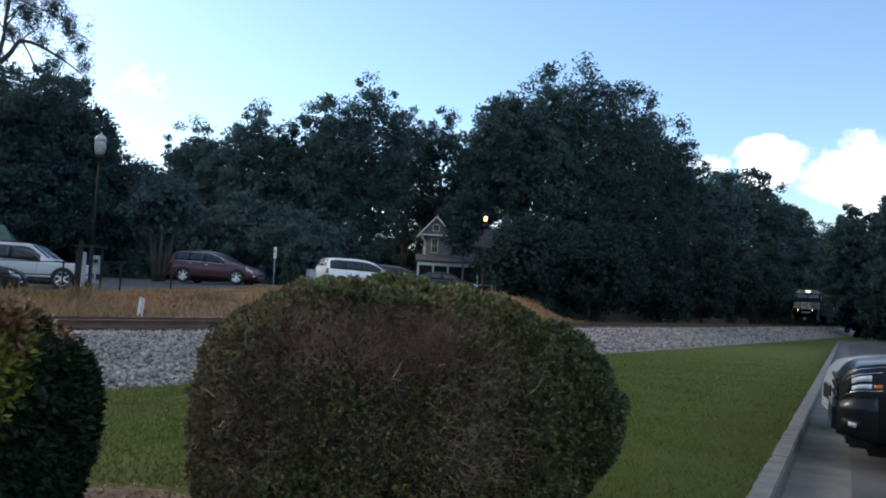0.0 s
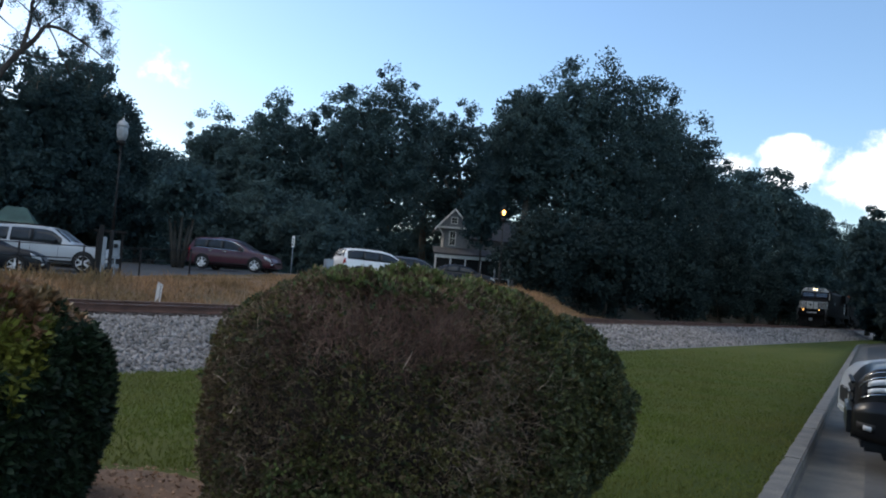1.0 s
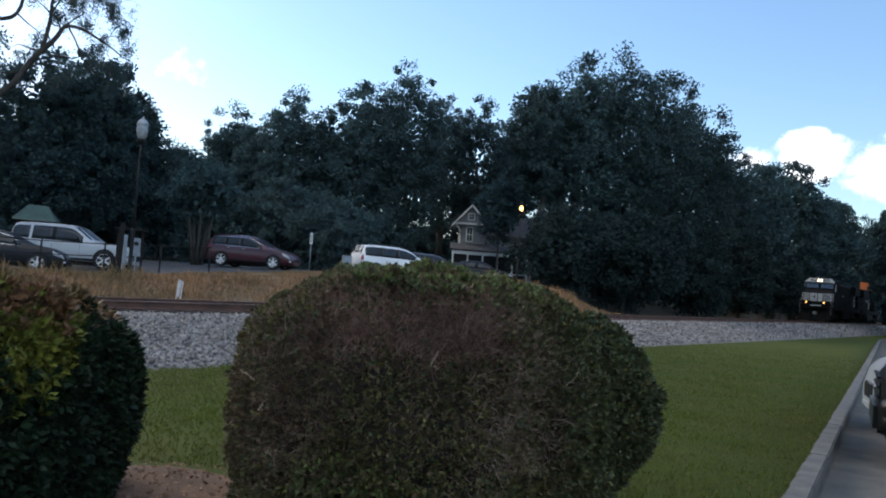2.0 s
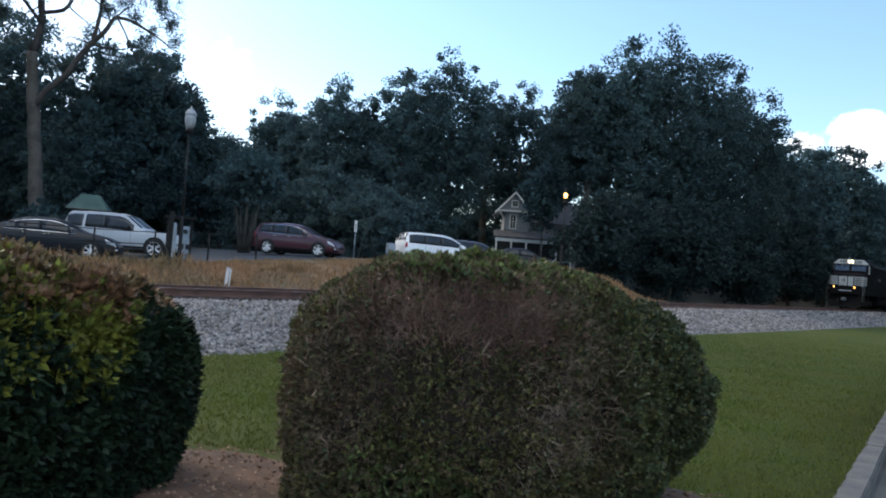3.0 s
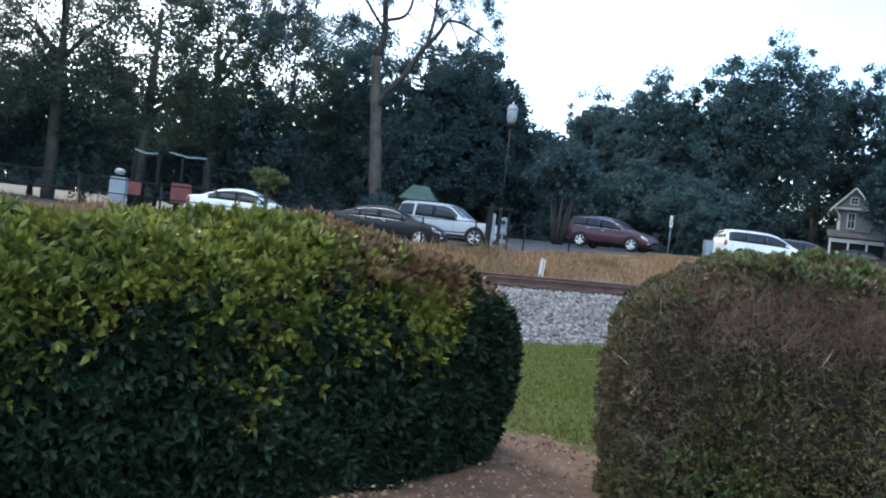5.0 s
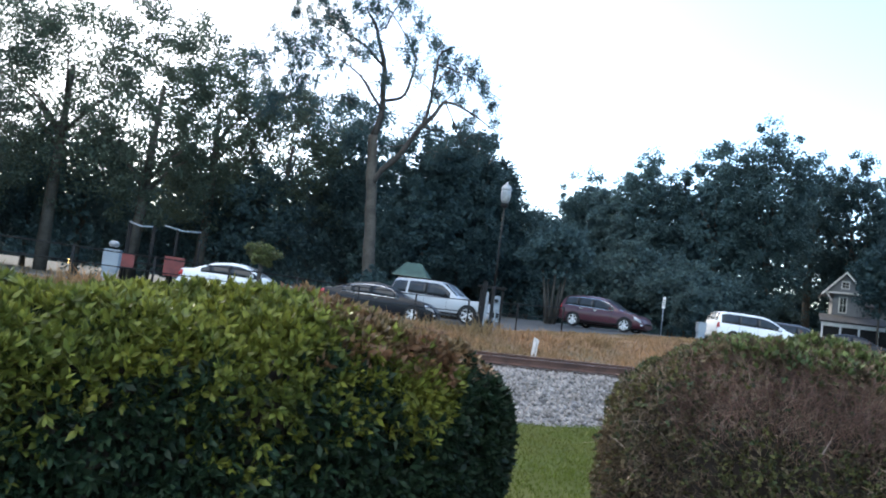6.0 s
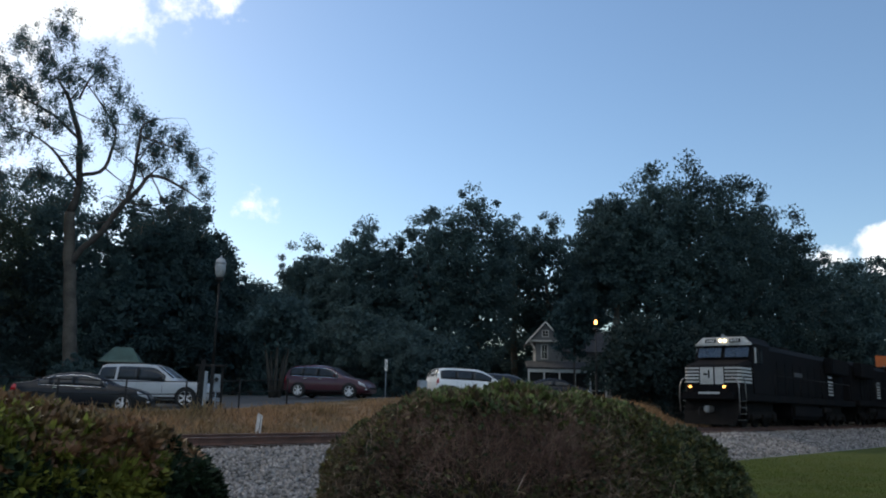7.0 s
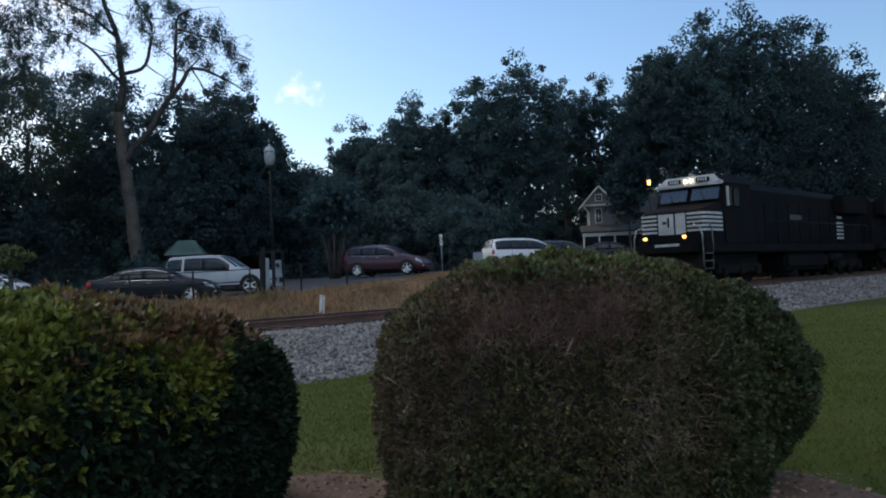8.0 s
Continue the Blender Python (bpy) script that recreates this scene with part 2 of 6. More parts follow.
def leaf_cards(at, normal, length, width, r=rng, fold=0.25):
    """Folded leaves, each of two quads that share a midrib: at (n,3), with a way that the leaf grows and its size."""
    n = len(at)
    side = np.cross(normal, unit(n, r))
    side /= np.linalg.norm(side, axis=1, keepdims=True) + 1e-9
    up = np.cross(side, normal)
    L, W = np.broadcast_to(length, (n,))[:, None], np.broadcast_to(width, (n,))[:, None]
    tip = at + normal * L
    mid = at + normal * L * 0.5
    a = mid + side * W + up * W * fold
    b = mid - side * W + up * W * fold
    v = np.stack([at, a, tip, b], 1).reshape(-1, 3)
    k = np.arange(n)[:, None] * 4
    return v, np.concatenate([k + [0, 1, 2], k + [0, 2, 3]], 1).reshape(-1, 3)


# ---------- ground: one sheet with the track's bed, bank and lot ----------
TRACK = radians(32)
AX, AY = math.sin(TRACK), math.cos(TRACK)
RAIL_V, RAIL_Z = 16.2, 0.97


def uv(u, v, z=0.0):
    return Vector((AX * u - AY * v, AY * u + AX * v, z))


def along(x, y):
    return AX * x + AY * y, -AY * x + AX * y


def kerb_v(u):
    return min(1.30 + (u - 7.5) * 0.099, 8.0)


def rail_z(u):
    """The track climbs a little towards the woods."""
    return RAIL_Z - 0.0026 * (75 - min(90, max(-60, u)))


def smooth(a, b, x):
    k = min(1, max(0, (x - a) / (b - a)))
    return k * k * (3 - 2 * k)


def lot_z(u):
    return 1.05 + 1.00 * smooth(14, 36, u)


def bank_z(u, v):
    """The dry bank that climbs from the track to the lot, and fades into the woods."""
    low = 0.55
    fade = smooth(42, 54, u) * (1 - smooth(23, 27, v))
    top = lot_z(u) * (1 - fade) + 0.6 * fade
    crest = 0.07 * smooth(21.5, 24, v) * (1 - smooth(27, 29.5, v)) * (1 - smooth(41, 48, u))
    return low + (top - low) * smooth(18.6, 23.0, v) + crest


def column(u):
    k = kerb_v(u)
    out = [(-2500, -0.16), (-9.0, -0.16), (k - 0.62, -0.15), (k - 0.02, -0.14), (k + 0.02, -0.02)]
    for i in range(1, 5):
        out.append((k + (10.4 - k) * i / 5, 0.0))
    out += [(10.6, 0.0), (13.6, rail_z(u) - 0.24), (18.3, rail_z(u) - 0.22), (18.9, 0.56)]
    for v in (19.8, 20.7, 21.6, 22.4):
        out.append((v, bank_z(u, v)))
    out += [(23.4, bank_z(u, 23.4)), (25.0, bank_z(u, 25)), (26.5, bank_z(u, 26.5)), (28.0, bank_z(u, 28)), (29.5, bank_z(u, 29.5)), (42.0, bank_z(u, 42)), (60, bank_z(u, 60)), (140, 2.0), (2500, 2.0)]
    return out


def build_ground():
    stations = [-2500, -400, -120, -60, -40, -25, -18] + list(np.arange(-12, 80, 2.0)) + [85, 95, 110, 130, 160, 200, 260, 400, 900, 2500]
    verts, faces, slots = [], [], []
    cols = len(column(0))
    for u in stations:
        for v, z in column(u):
            verts.append(uv(u, v, z))
    mats = [M_LAWN, M_ROAD, M_BALLAST, M_DRY, M_ASPHALT, M_FOREST, M_GUTTER]
    for i in range(len(stations) - 1):
        for j in range(cols - 1):
            a = i * cols + j
            faces.append((a, a + cols, a + cols + 1, a + 1))
            u = stations[i]
            if j < 2:
                s = 1 if (j == 1 and -60 <= u < 90) else 0
            elif j < 4:
                s = 6 if j == 2 else 1
            elif j < 9:
                s = 0
            elif j < 12:
                s = 2
            elif j < 20:
                s = 3 if u < 46 else 5
            elif j < 22:
                s = 4 if u < 52 else 5
            else:
                s = 5
            slots.append(s)
    ground = new("ground", mesh_of("ground", verts, faces, mats, slots))
    tagged(ground, "mown lawn, gravel rail bed, dry bank and asphalt lot", "ground", kind="structure")


build_ground()


def mulch_edge(x):
    """The far edge of the mulch bed, by x."""
    return 6.5 + 0.12 * math.sin(x * 1.7) + 0.06 * math.sin(x * 5.1)


def build_mulch():
    xs = np.arange(-11, 1.95, 0.15)
    verts, faces = [], []
    rows = 24
    for x in xs:
        far = mulch_edge(x) - max(0, x - 1.2) * 1.6
        near = max(-1.5, 1.50 + 1.903 * x)
        for j in range(rows):
            k = j / (rows - 1)
            y = near + (far - near) * k
            z = 0.05 + 0.03 * noise.noise((x * 1.3, y * 1.3, 0)) - 0.10 * smooth(0.97, 1.0, k)
            verts.append((x, y, z))
    for i in range(len(xs) - 1):
        for j in range(rows - 1):
            a = i * rows + j
            faces.append((a, a + rows, a + rows + 1, a + 1))
    ob = new("mulch_bed", mesh_of("mulch_bed", verts, faces, M_MULCH))
    tagged(ob, "reddish-brown pine bark mulch bed under the hedges", "mulch bed", kind="structure")
    # loose chips
    n = 9000
    at = np.column_stack([rng.uniform(-7, 1.6, n), rng.uniform(3.6, 6.3, n), np.full(n, 0.075)])
    d = unit(n)
    d[:, 2] *= 0.25
    v, f = leaf_cards(at, d, rng.uniform(0.02, 0.07, n), rng.uniform(0.005, 0.014, n))
    tagged(new("mulch_chips", mesh_of("mulch_chips", v, f, M_CHIP)), "loose bark chips scattered on the mulch bed", "bark chips", kind="stuff")


build_mulch()


def build_kerb():
    kerb = thing("kerb", "weathered grey concrete kerb between lawn and road", "kerb", kind="structure")
    step = 3.0
    us = np.arange(-14, 82, step)
    bm = boxed(-0.06, 0.15, 0.006, step - 0.006, -0.30, 0.03, 0.02)
    me = bpy.data.meshes.new("kerb_stone")
    bm.to_mesh(me)
    bm.free()
    me.materials.append(M_KERB)
    for u in us:
        p, q = uv(u, kerb_v(u) + 0.15), uv(u + step, kerb_v(u + step) + 0.15)
        ob = new("kerb_stone", me)
        ob.parent = kerb
        d = q - p
        ob.matrix_basis = Matrix.LocRotScale(p, Euler((0, 0, math.atan2(-d.x, d.y))), (1, d.length / step, 1))


build_kerb()


def rail_profile():
    half = [(0.0, 0.172), (0.034, 0.172), (0.037, 0.165), (0.037, 0.135), (0.010, 0.122), (0.009, 0.04), (0.07, 0.015), (0.07, 0.0)]
    return half + [(-x, z) for x, z in half[::-1] if x > 0]


def build_track():
    track = thing("railway_track", "single railway track with rusty rails on timber sleepers", "railway track", kind="structure")
    for side in (-0.752, 0.752):
        rings = []
        for u in (-400, -60, -30, 0, 30, 60, 90, 160, 400, 900):
            rings.append([uv(u, RAIL_V + side + x, rail_z(u) - 0.172 + z) for x, z in rail_profile()])
        rail = part("rail", loft(bmesh.new(), rings), M_RAIL, track)
        rail.data.materials.append(M_RAILTOP)
        for p in rail.data.polygons:
            if p.normal.z > 0.9 and p.center.z > rail_z(along(p.center.x, p.center.y)[0]) - 0.01:
                p.material_index = 1
    bm = boxed(-0.11, 0.11, -1.3, 1.3, -0.17, 0.0, 0.008)
    me = bpy.data.meshes.new("sleeper")
    bm.to_mesh(me)
    bm.free()
    me.materials.append(M_TIE)
    turn = math.pi / 2 - TRACK
    for i in range(280):
        u = -18 + i * 0.52
        ob = new("sleeper", me)
        ob.parent = track
        ob.matrix_basis = Matrix.Translation(uv(u, RAIL_V + random.uniform(-0.03, 0.03), rail_z(u) - 0.172)) @ Euler((0, 0, turn + random.uniform(-0.01, 0.01))).to_matrix().to_4x4()


build_track()


def build_stones():
    """Crushed stone on the near shoulder of the track bed."""
    n = 26000
    u = np.concatenate([rng.uniform(4, 22, 15000), rng.uniform(22, 60, 8000), rng.uniform(60, 120, 3000)])
    v = rng.uniform(10.7, 15.0, n)
    k = np.clip((v - 10.6) / 3.0, 0, 1)
    z = k * (RAIL_Z - 0.0026 * (75 - u) - 0.24)
    size = rng.uniform(0.028, 0.065, n) * (1 + (u > 22) * 0.5 + (u > 60) * 0.8)
    base = np.array([(1, 0, 0), (-1, 0, 0), (0, 1, 0), (0, -1, 0), (0, 0, 1), (0, 0, -1)], float)
    tri = np.array([(0, 2, 4), (2, 1, 4), (1, 3, 4), (3, 0, 4), (2, 0, 5), (1, 2, 5), (3, 1, 5), (0, 3, 5)])
    pts = base[None] * size[:, None, None] * rng.uniform(0.5, 1.3, (n, 6, 1))
    ang = rng.uniform(0, 6.28, n)
    c, s = np.cos(ang)[:, None], np.sin(ang)[:, None]
    tilt = rng.uniform(-0.9, 0.9, n)[:, None]
    x, y, zz = pts[..., 0], pts[..., 1], pts[..., 2]
    x, zz = x * np.cos(tilt) - zz * np.sin(tilt), x * np.sin(tilt) + zz * np.cos(tilt)
    x, y = x * c - y * s, x * s + y * c
    wx, wy = AX * u - AY * v, AY * u + AX * v
    verts = np.stack([x + wx[:, None], y + wy[:, None], zz + z[:, None] + 0.01], -1).reshape(-1, 3)
    faces = (tri[None] + np.arange(n)[:, None, None] * 6).reshape(-1, 3)
    tagged(new("ballast_stones", mesh_of("ballast_stones", verts, faces, M_STONE)), "pale grey crushed granite ballast stones", "gravel", kind="stuff")


build_stones()


def build_grass():
    """Lawn blades near the hedges and rough straw on the bank."""
    n = 120000
    u, v = rng.uniform(3, 40, n) ** 1.0, rng.uniform(1.3, 10.7, n)
    u = 3 + (u - 3) ** 1.0 * rng.uniform(0.2, 1, n)
    x, y = AX * u - AY * v, AY * u + AX * v
    keep = (v > 1.49 + (u - 7.5) * 0.099) & ~((y < 6.5) & (x < 1.7))
    at = np.column_stack([x, y, np.zeros(n)])[keep]
    d = unit(len(at))
    d[:, 2] = np.abs(d[:, 2]) + 1.2
    d /= np.linalg.norm(d, axis=1, keepdims=True)
    tuft = np.array([noise.noise((p[0] * 0.9, p[1] * 0.9, 3)) for p in at])
    vv, ff = leaf_cards(at, d, rng.uniform(0.025, 0.055, len(at)) * (1 + 0.7 * tuft), rng.uniform(0.004, 0.008, len(at)) * 1.3)
    tagged(new("lawn_blades", mesh_of("lawn_blades", vv, ff, M_BLADE)), "short green lawn grass blades", "grass", kind="stuff")
    n = 60000
    u, v = rng.uniform(-4, 47.5, n), rng.uniform(18.7, 27.8, n)
    z = np.array([bank_z(a, b) if b > 18.9 else 0.6 for a, b in zip(u, v)])
    at = np.column_stack([AX * u - AY * v, AY * u + AX * v, z - 0.02])
    d = unit(n)
    d[:, 2] = np.abs(d[:, 2]) + 0.8
    d /= np.linalg.norm(d, axis=1, keepdims=True)
    tuft = np.array([noise.noise((p[0] * 0.6, p[1] * 0.6, 9)) + 0.4 * noise.noise((p[0] * 1.9, p[1] * 1.9, 4)) for p in at])
    vv, ff = leaf_cards(at, d, rng.uniform(0.12, 0.36, n) * (1 + 1.3 * tuft) * np.where(v > 22.9, 0.35, np.where(v > 21.6, 1.35, 1.0)), rng.uniform(0.01, 0.022, n))
    tagged(new("bank_straw", mesh_of("bank_straw", vv, ff, M_STRAW)), "dry straw-brown grass on the railway bank", "dry grass", kind="stuff")


build_grass()

# ---------- hedges ----------


def shell(n, a, b, h, r, k, taper, deep, base=0.05):
    """Points and normals on a rounded box of half sizes a, b that stands from base to h."""
    half = (h - base) * deep
    zc = h - half
    d = r.uniform(-1, 1, (n * 2, 3))
    t = (np.abs(d) ** k).sum(1) ** (-1 / k)
    p = d * t[:, None]
    nrm = np.sign(p) * np.abs(p) ** (k - 1) / [a, b, half]
    nrm /= np.linalg.norm(nrm, axis=1, keepdims=True)
    # below the middle the sides drop almost plumb
    under = p[:, 2] < 0
    wide = (np.abs(p[:, :2]) ** k).sum(1) ** (-1 / k)
    plumb = wide * (1 - taper * p[:, 2] ** 2)
    p[under, :2] *= plumb[under, None]
    nrm[under, 2] *= 0.15
    nrm /= np.linalg.norm(nrm, axis=1, keepdims=True)
    p = p * [a, b, half] + [0, 0, zc]
    keep = (p[:, 2] > base) & (p[:, 2] < h + 1)
    return p[keep][:n], nrm[keep][:n]


def lumps(p, amount, scale, seed):
    return np.array([noise.noise((q[0] * scale + seed, q[1] * scale, q[2] * scale)) for q in p])[:, None] * amount


def leaf_mesh(name, p, nrm, length, width, mats, slots, r, spread=0.8):
    d = nrm + unit(len(p), r) * spread
    d /= np.linalg.norm(d, axis=1, keepdims=True)
    v, f = leaf_cards(p, d, length, width, r)
    return mesh_of(name, v, f, mats, np.repeat(slots, 2))


def twig_mesh(name, p, nrm, length, radius, r, spread=0.5):
    """Thin three-sided bent twigs."""
    n = len(p)
    d = nrm + unit(n, r) * spread
    d /= np.linalg.norm(d, axis=1, keepdims=True)
    e = d + unit(n, r) * 0.5
    e /= np.linalg.norm(e, axis=1, keepdims=True)
    L = np.broadcast_to(length, (n,))[:, None]
    c0, c1 = p - d * L * 0.5, p
    c2 = p + e * L * 0.5
    side = np.cross(d, unit(n, r))
    side /= np.linalg.norm(side, axis=1, keepdims=True)
    up = np.cross(d, side)
    rings = []
    for c, rad in ((c0, 1.0), (c1, 0.8), (c2, 0.35)):
        for a in (0, 2.094, 4.189):
            rings.append(c + (side * math.cos(a) + up * math.sin(a)) * radius * rad)
    v = np.stack(rings, 1).reshape(-1, 3)
    quads = np.array([(0, 1, 4, 3), (1, 2, 5, 4), (2, 0, 3, 5), (3, 4, 7, 6), (4, 5, 8, 7), (5, 3, 6, 8)])
    f = (quads[None] + np.arange(n)[:, None, None] * 9).reshape(-1, 4)
    return mesh_of(name, v, f, M_TWIG)


def core_mesh(name, pieces):
    """A dark shell a little inside a hedge's leaves, for wood and shade."""
    bm = bmesh.new()
    for (cx, cy, rz, a, b, h, k, taper, deep) in pieces:
        r = bmesh.ops.create_icosphere(bm, subdivisions=4, radius=1)
        half = h * deep
        m = pose(cx, cy, 0, 0, 0, rz)
        for q in r["verts"]:
            t = sum(abs(c) ** k for c in q.co) ** (-1 / k)
            in_by = 1 - taper * (q.co.z * t) ** 2 if q.co.z < 0 else 1.0
            w = Vector((q.co.x * t * a * in_by, q.co.y * t * b * in_by, max(0.02, q.co.z * t * half + h - half)))
            w *= 1 + 0.05 * noise.noise(w * 2.5)
            q.co = m @ w
    return bm


def place_points(p, nrm, cx, cy, rz):
    c, s = math.cos(radians(rz)), math.sin(radians(rz))
    R = np.array([[c, -s, 0], [s, c, 0], [0, 0, 1]])
    return p @ R.T + [cx, cy, 0], nrm @ R.T


# centre, turn, half sizes, height, squareness, how far the foot draws in, half depth
HEDGE_B = [(-0.50, 5.70, 4, 1.10, 0.95, 1.66, 2.5, 0.12, 0.56), (0.12, 5.95, 8, 0.86, 0.86, 1.59, 2.3, 0.20, 0.56), (0.60, 6.20, 10, 0.71, 0.72, 1.40, 2.4, 0.76, 0.52)]
HEDGE_A = [(-4.19, 3.30, 59, 2.98, 1.12, 1.58, 2.8, 0.07, 0.56)]


def inside(p, pieces, but):
    """Points that lie inside another of the hedge's bodies."""
    hit = np.zeros(len(p), bool)
    for i, (cx, cy, rz, a, b, h, k, taper, deep) in enumerate(pieces):
        if i == but:
            continue
        c, s = math.cos(radians(rz)), math.sin(radians(rz))
        q = (p - [cx, cy, 0]) @ np.array([[c, -s, 0], [s, c, 0], [0, 0, 1]])
        half = h * deep
        hit |= (np.abs(q / [a, b, half] - [0, 0, (h - half) / half]) ** k).sum(1) < 0.75
    return hit


def hedge(name, label, pieces, seed, density, style):
    r = np.random.default_rng(seed)
    ob = thing(name, label, "hedge")
    P, N = [], []
    for i, (cx, cy, rz, a, b, h, k, taper, deep) in enumerate(pieces):
        area = 2 * (a + b) * 2 * h + 4 * a * b
        p, nrm = shell(int(area * density), a, b, h, r, k, taper, deep)
        p[:, 2] *= 1 - 0.058 * np.clip(a * 0.5 - p[:, 0], 0, 3) * (a > 2)
        p, nrm = place_points(p, nrm, cx, cy, rz)
        p = p + nrm * (lumps(p, 0.10, 1.7, seed) + lumps(p, 0.07, 5.0, seed + 3) + lumps(p, 0.05, 11.0, seed + 5))
        ok = ~inside(p, pieces, i)
        P.append(p[ok]), N.append(nrm[ok])
    P, N = np.concatenate(P), np.concatenate(N)
    depth = r.uniform(0, 1, len(P)) ** 2 * 0.16
    p = P - N * depth[:, None]
    style(ob, P, p, N, r)
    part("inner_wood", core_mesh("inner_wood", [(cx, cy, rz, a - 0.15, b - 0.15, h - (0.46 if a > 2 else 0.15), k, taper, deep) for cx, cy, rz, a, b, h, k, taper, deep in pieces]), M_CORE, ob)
    return ob


def style_green(ob, P, p, N, r):
    """Broad glossy leaves in rosettes: fresh on the crown, dark with shade in their colour on the sides, rusty near one
    end.
    """
    u = (p[:, 0] + 4.17) * math.cos(radians(59)) + (p[:, 1] - 3.33) * math.sin(radians(59))
    patch = lumps(p, 1.0, 1.1, 31)[:, 0] + lumps(p, 0.5, 3.3, 8)[:, 0]
    fine = r.uniform(0, 1, len(p))
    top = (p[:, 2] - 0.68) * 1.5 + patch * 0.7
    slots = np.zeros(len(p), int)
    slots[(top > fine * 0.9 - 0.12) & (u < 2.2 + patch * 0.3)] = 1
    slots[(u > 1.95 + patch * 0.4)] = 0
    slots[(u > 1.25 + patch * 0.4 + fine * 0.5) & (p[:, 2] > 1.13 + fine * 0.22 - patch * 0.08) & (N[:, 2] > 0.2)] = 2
    # each point carries a whorl of leaves about its own shoot
    k = 7
    shoot = N + unit(len(p), r) * 0.55
    shoot /= np.linalg.norm(shoot, axis=1, keepdims=True)
    at, nn, sl = np.repeat(p, k, 0), np.repeat(shoot, k, 0), np.repeat(slots, k)
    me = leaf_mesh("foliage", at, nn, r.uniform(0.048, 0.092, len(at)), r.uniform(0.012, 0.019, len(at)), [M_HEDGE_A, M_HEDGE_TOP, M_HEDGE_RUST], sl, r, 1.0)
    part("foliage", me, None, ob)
    q = r.choice(len(P), 1500, replace=False)
    part("twig", twig_mesh("twig", P[q] - N[q] * 0.08, N[q], r.uniform(0.08, 0.2, 1500), 0.0028, r), None, ob, "grey-brown twigs")


def style_brown(ob, P, p, N, r):
    """A clipped shrub: a dead patch high on its face, a fan of bare twigs, thin olive leaves, a green crown and a leafy end."""
    patch = lumps(p, 1.0, 1.3, 57)[:, 0] + lumps(p, 0.5, 3.1, 12)[:, 0]
    speck = lumps(p, 1.0, 6.0, 21)[:, 0] + lumps(p, 0.6, 13.0, 5)[:, 0]
    x, y, z = p.T
    front = 1 / (1 + np.exp((y - 5.85 - 0.1 * x) * 9))

    def spot(cx, cz, wx, wz, power=4):
        return np.exp(-(np.abs((x - cx + patch * 0.16) / wx) ** power + np.abs((z - cz - patch * 0.07) / wz) ** power)) * front

    dead = spot(-0.42, 1.36, 0.64, 0.24)
    fan = spot(0.36, 0.82, 0.36, 0.40)
    side = spot(-1.20, 0.80, 0.42, 0.55)
    fresh = spot(-0.62, 0.26, 0.40, 0.26)
    lobe = 1 / (1 + np.exp((0.62 + 0.10 * patch - x) * 10))
    crown = 1 / (1 + np.exp((1.53 + 0.06 * patch - z) * 30))
    hollow = np.clip(speck * 1.5 - 0.35, 0, 1) * front * (1 - crown) * (1 - lobe)
    chance = np.clip(0.68 + 0.4 * crown + 0.55 * lobe + 0.4 * fresh - 0.52 * dead - 0.30 * fan - 0.28 * side - 0.5 * hollow + patch * 0.18 + 0.3 * (1 - front), 0.04, 1)
    fine = r.uniform(0, 1, len(p))
    keep = r.uniform(0, 1, len(p)) < chance
    slots = np.zeros(len(p), int)
    slots[fine < 0.55 * lobe + 0.15] = 3
    slots[fine < np.clip(0.75 * crown + 0.75 * fresh, 0, 1)] = 1
    slots[(fine > 0.80 - 0.5 * dead - 0.4 * side - 0.15 * fan) & (lobe < 0.5) & (front > 0.5)] = 2
    q = p[keep]
    k = 4
    at = np.repeat(q, k, 0)
    grow = np.repeat(N[keep] + np.array([0, 0, 0.5]) * crown[keep][:, None], k, 0)
    longer = np.repeat(1 + 0.5 * crown[keep] + 0.25 * fresh[keep] + 0.15 * lobe[keep], k)
    me = leaf_mesh("foliage", at, grow, r.uniform(0.020, 0.044, len(at)) * longer, r.uniform(0.007, 0.012, len(at)) * longer, [M_HEDGE_OLIVE, M_HEDGE_CROWN, M_HEDGE_DRY, M_HEDGE_DEEP], np.repeat(slots[keep], k), r, 1.1)
    part("foliage", me, None, ob)
    w = (0.12 + 0.8 * side + 0.6 * dead + 0.6 * fan + 0.4 * front) * (1 - 0.85 * crown) * (1 - 0.7 * lobe)
    n = 19000
    c = r.choice(len(P), n, replace=False, p=w / w.sum())
    part("twig", twig_mesh("twig", P[c] - N[c] * r.uniform(0.0, 0.15, (n, 1)), N[c], r.uniform(0.05, 0.16, n), 0.0017, r, 1.0), None, ob, "thin grey-brown twigs")
    # dead shoots stand up and fan out of the bare patches
    w = dead * (1 - 0.8 * crown) + 1e-7
    n = 4000
    c = r.choice(len(P), n, replace=False, p=w / w.sum())
    lean = N[c] * 0.45 + [0, 0, 0.8] + np.column_stack([(P[c][:, 0] + 0.45) * 0.9, np.zeros(n), np.zeros(n)]) + unit(n, r) * 0.35
    shoots = twig_mesh("dead_twig", P[c] - N[c] * r.uniform(0.0, 0.12, (n, 1)), lean / np.linalg.norm(lean, axis=1, keepdims=True), r.uniform(0.07, 0.22, n), 0.0019, r, 0.7)
    shoots.materials.clear()
    shoots.materials.append(M_DEAD_RED)
    part("dead_twig", shoots, None, ob, "bare reddish-brown dead shoots")
    w = fan + 0.15 * side + 0.06 * front * (1 - crown) * (1 - lobe) + 1e-7
    n = 1500
    c = r.choice(len(P), n, replace=False, p=w / w.sum())
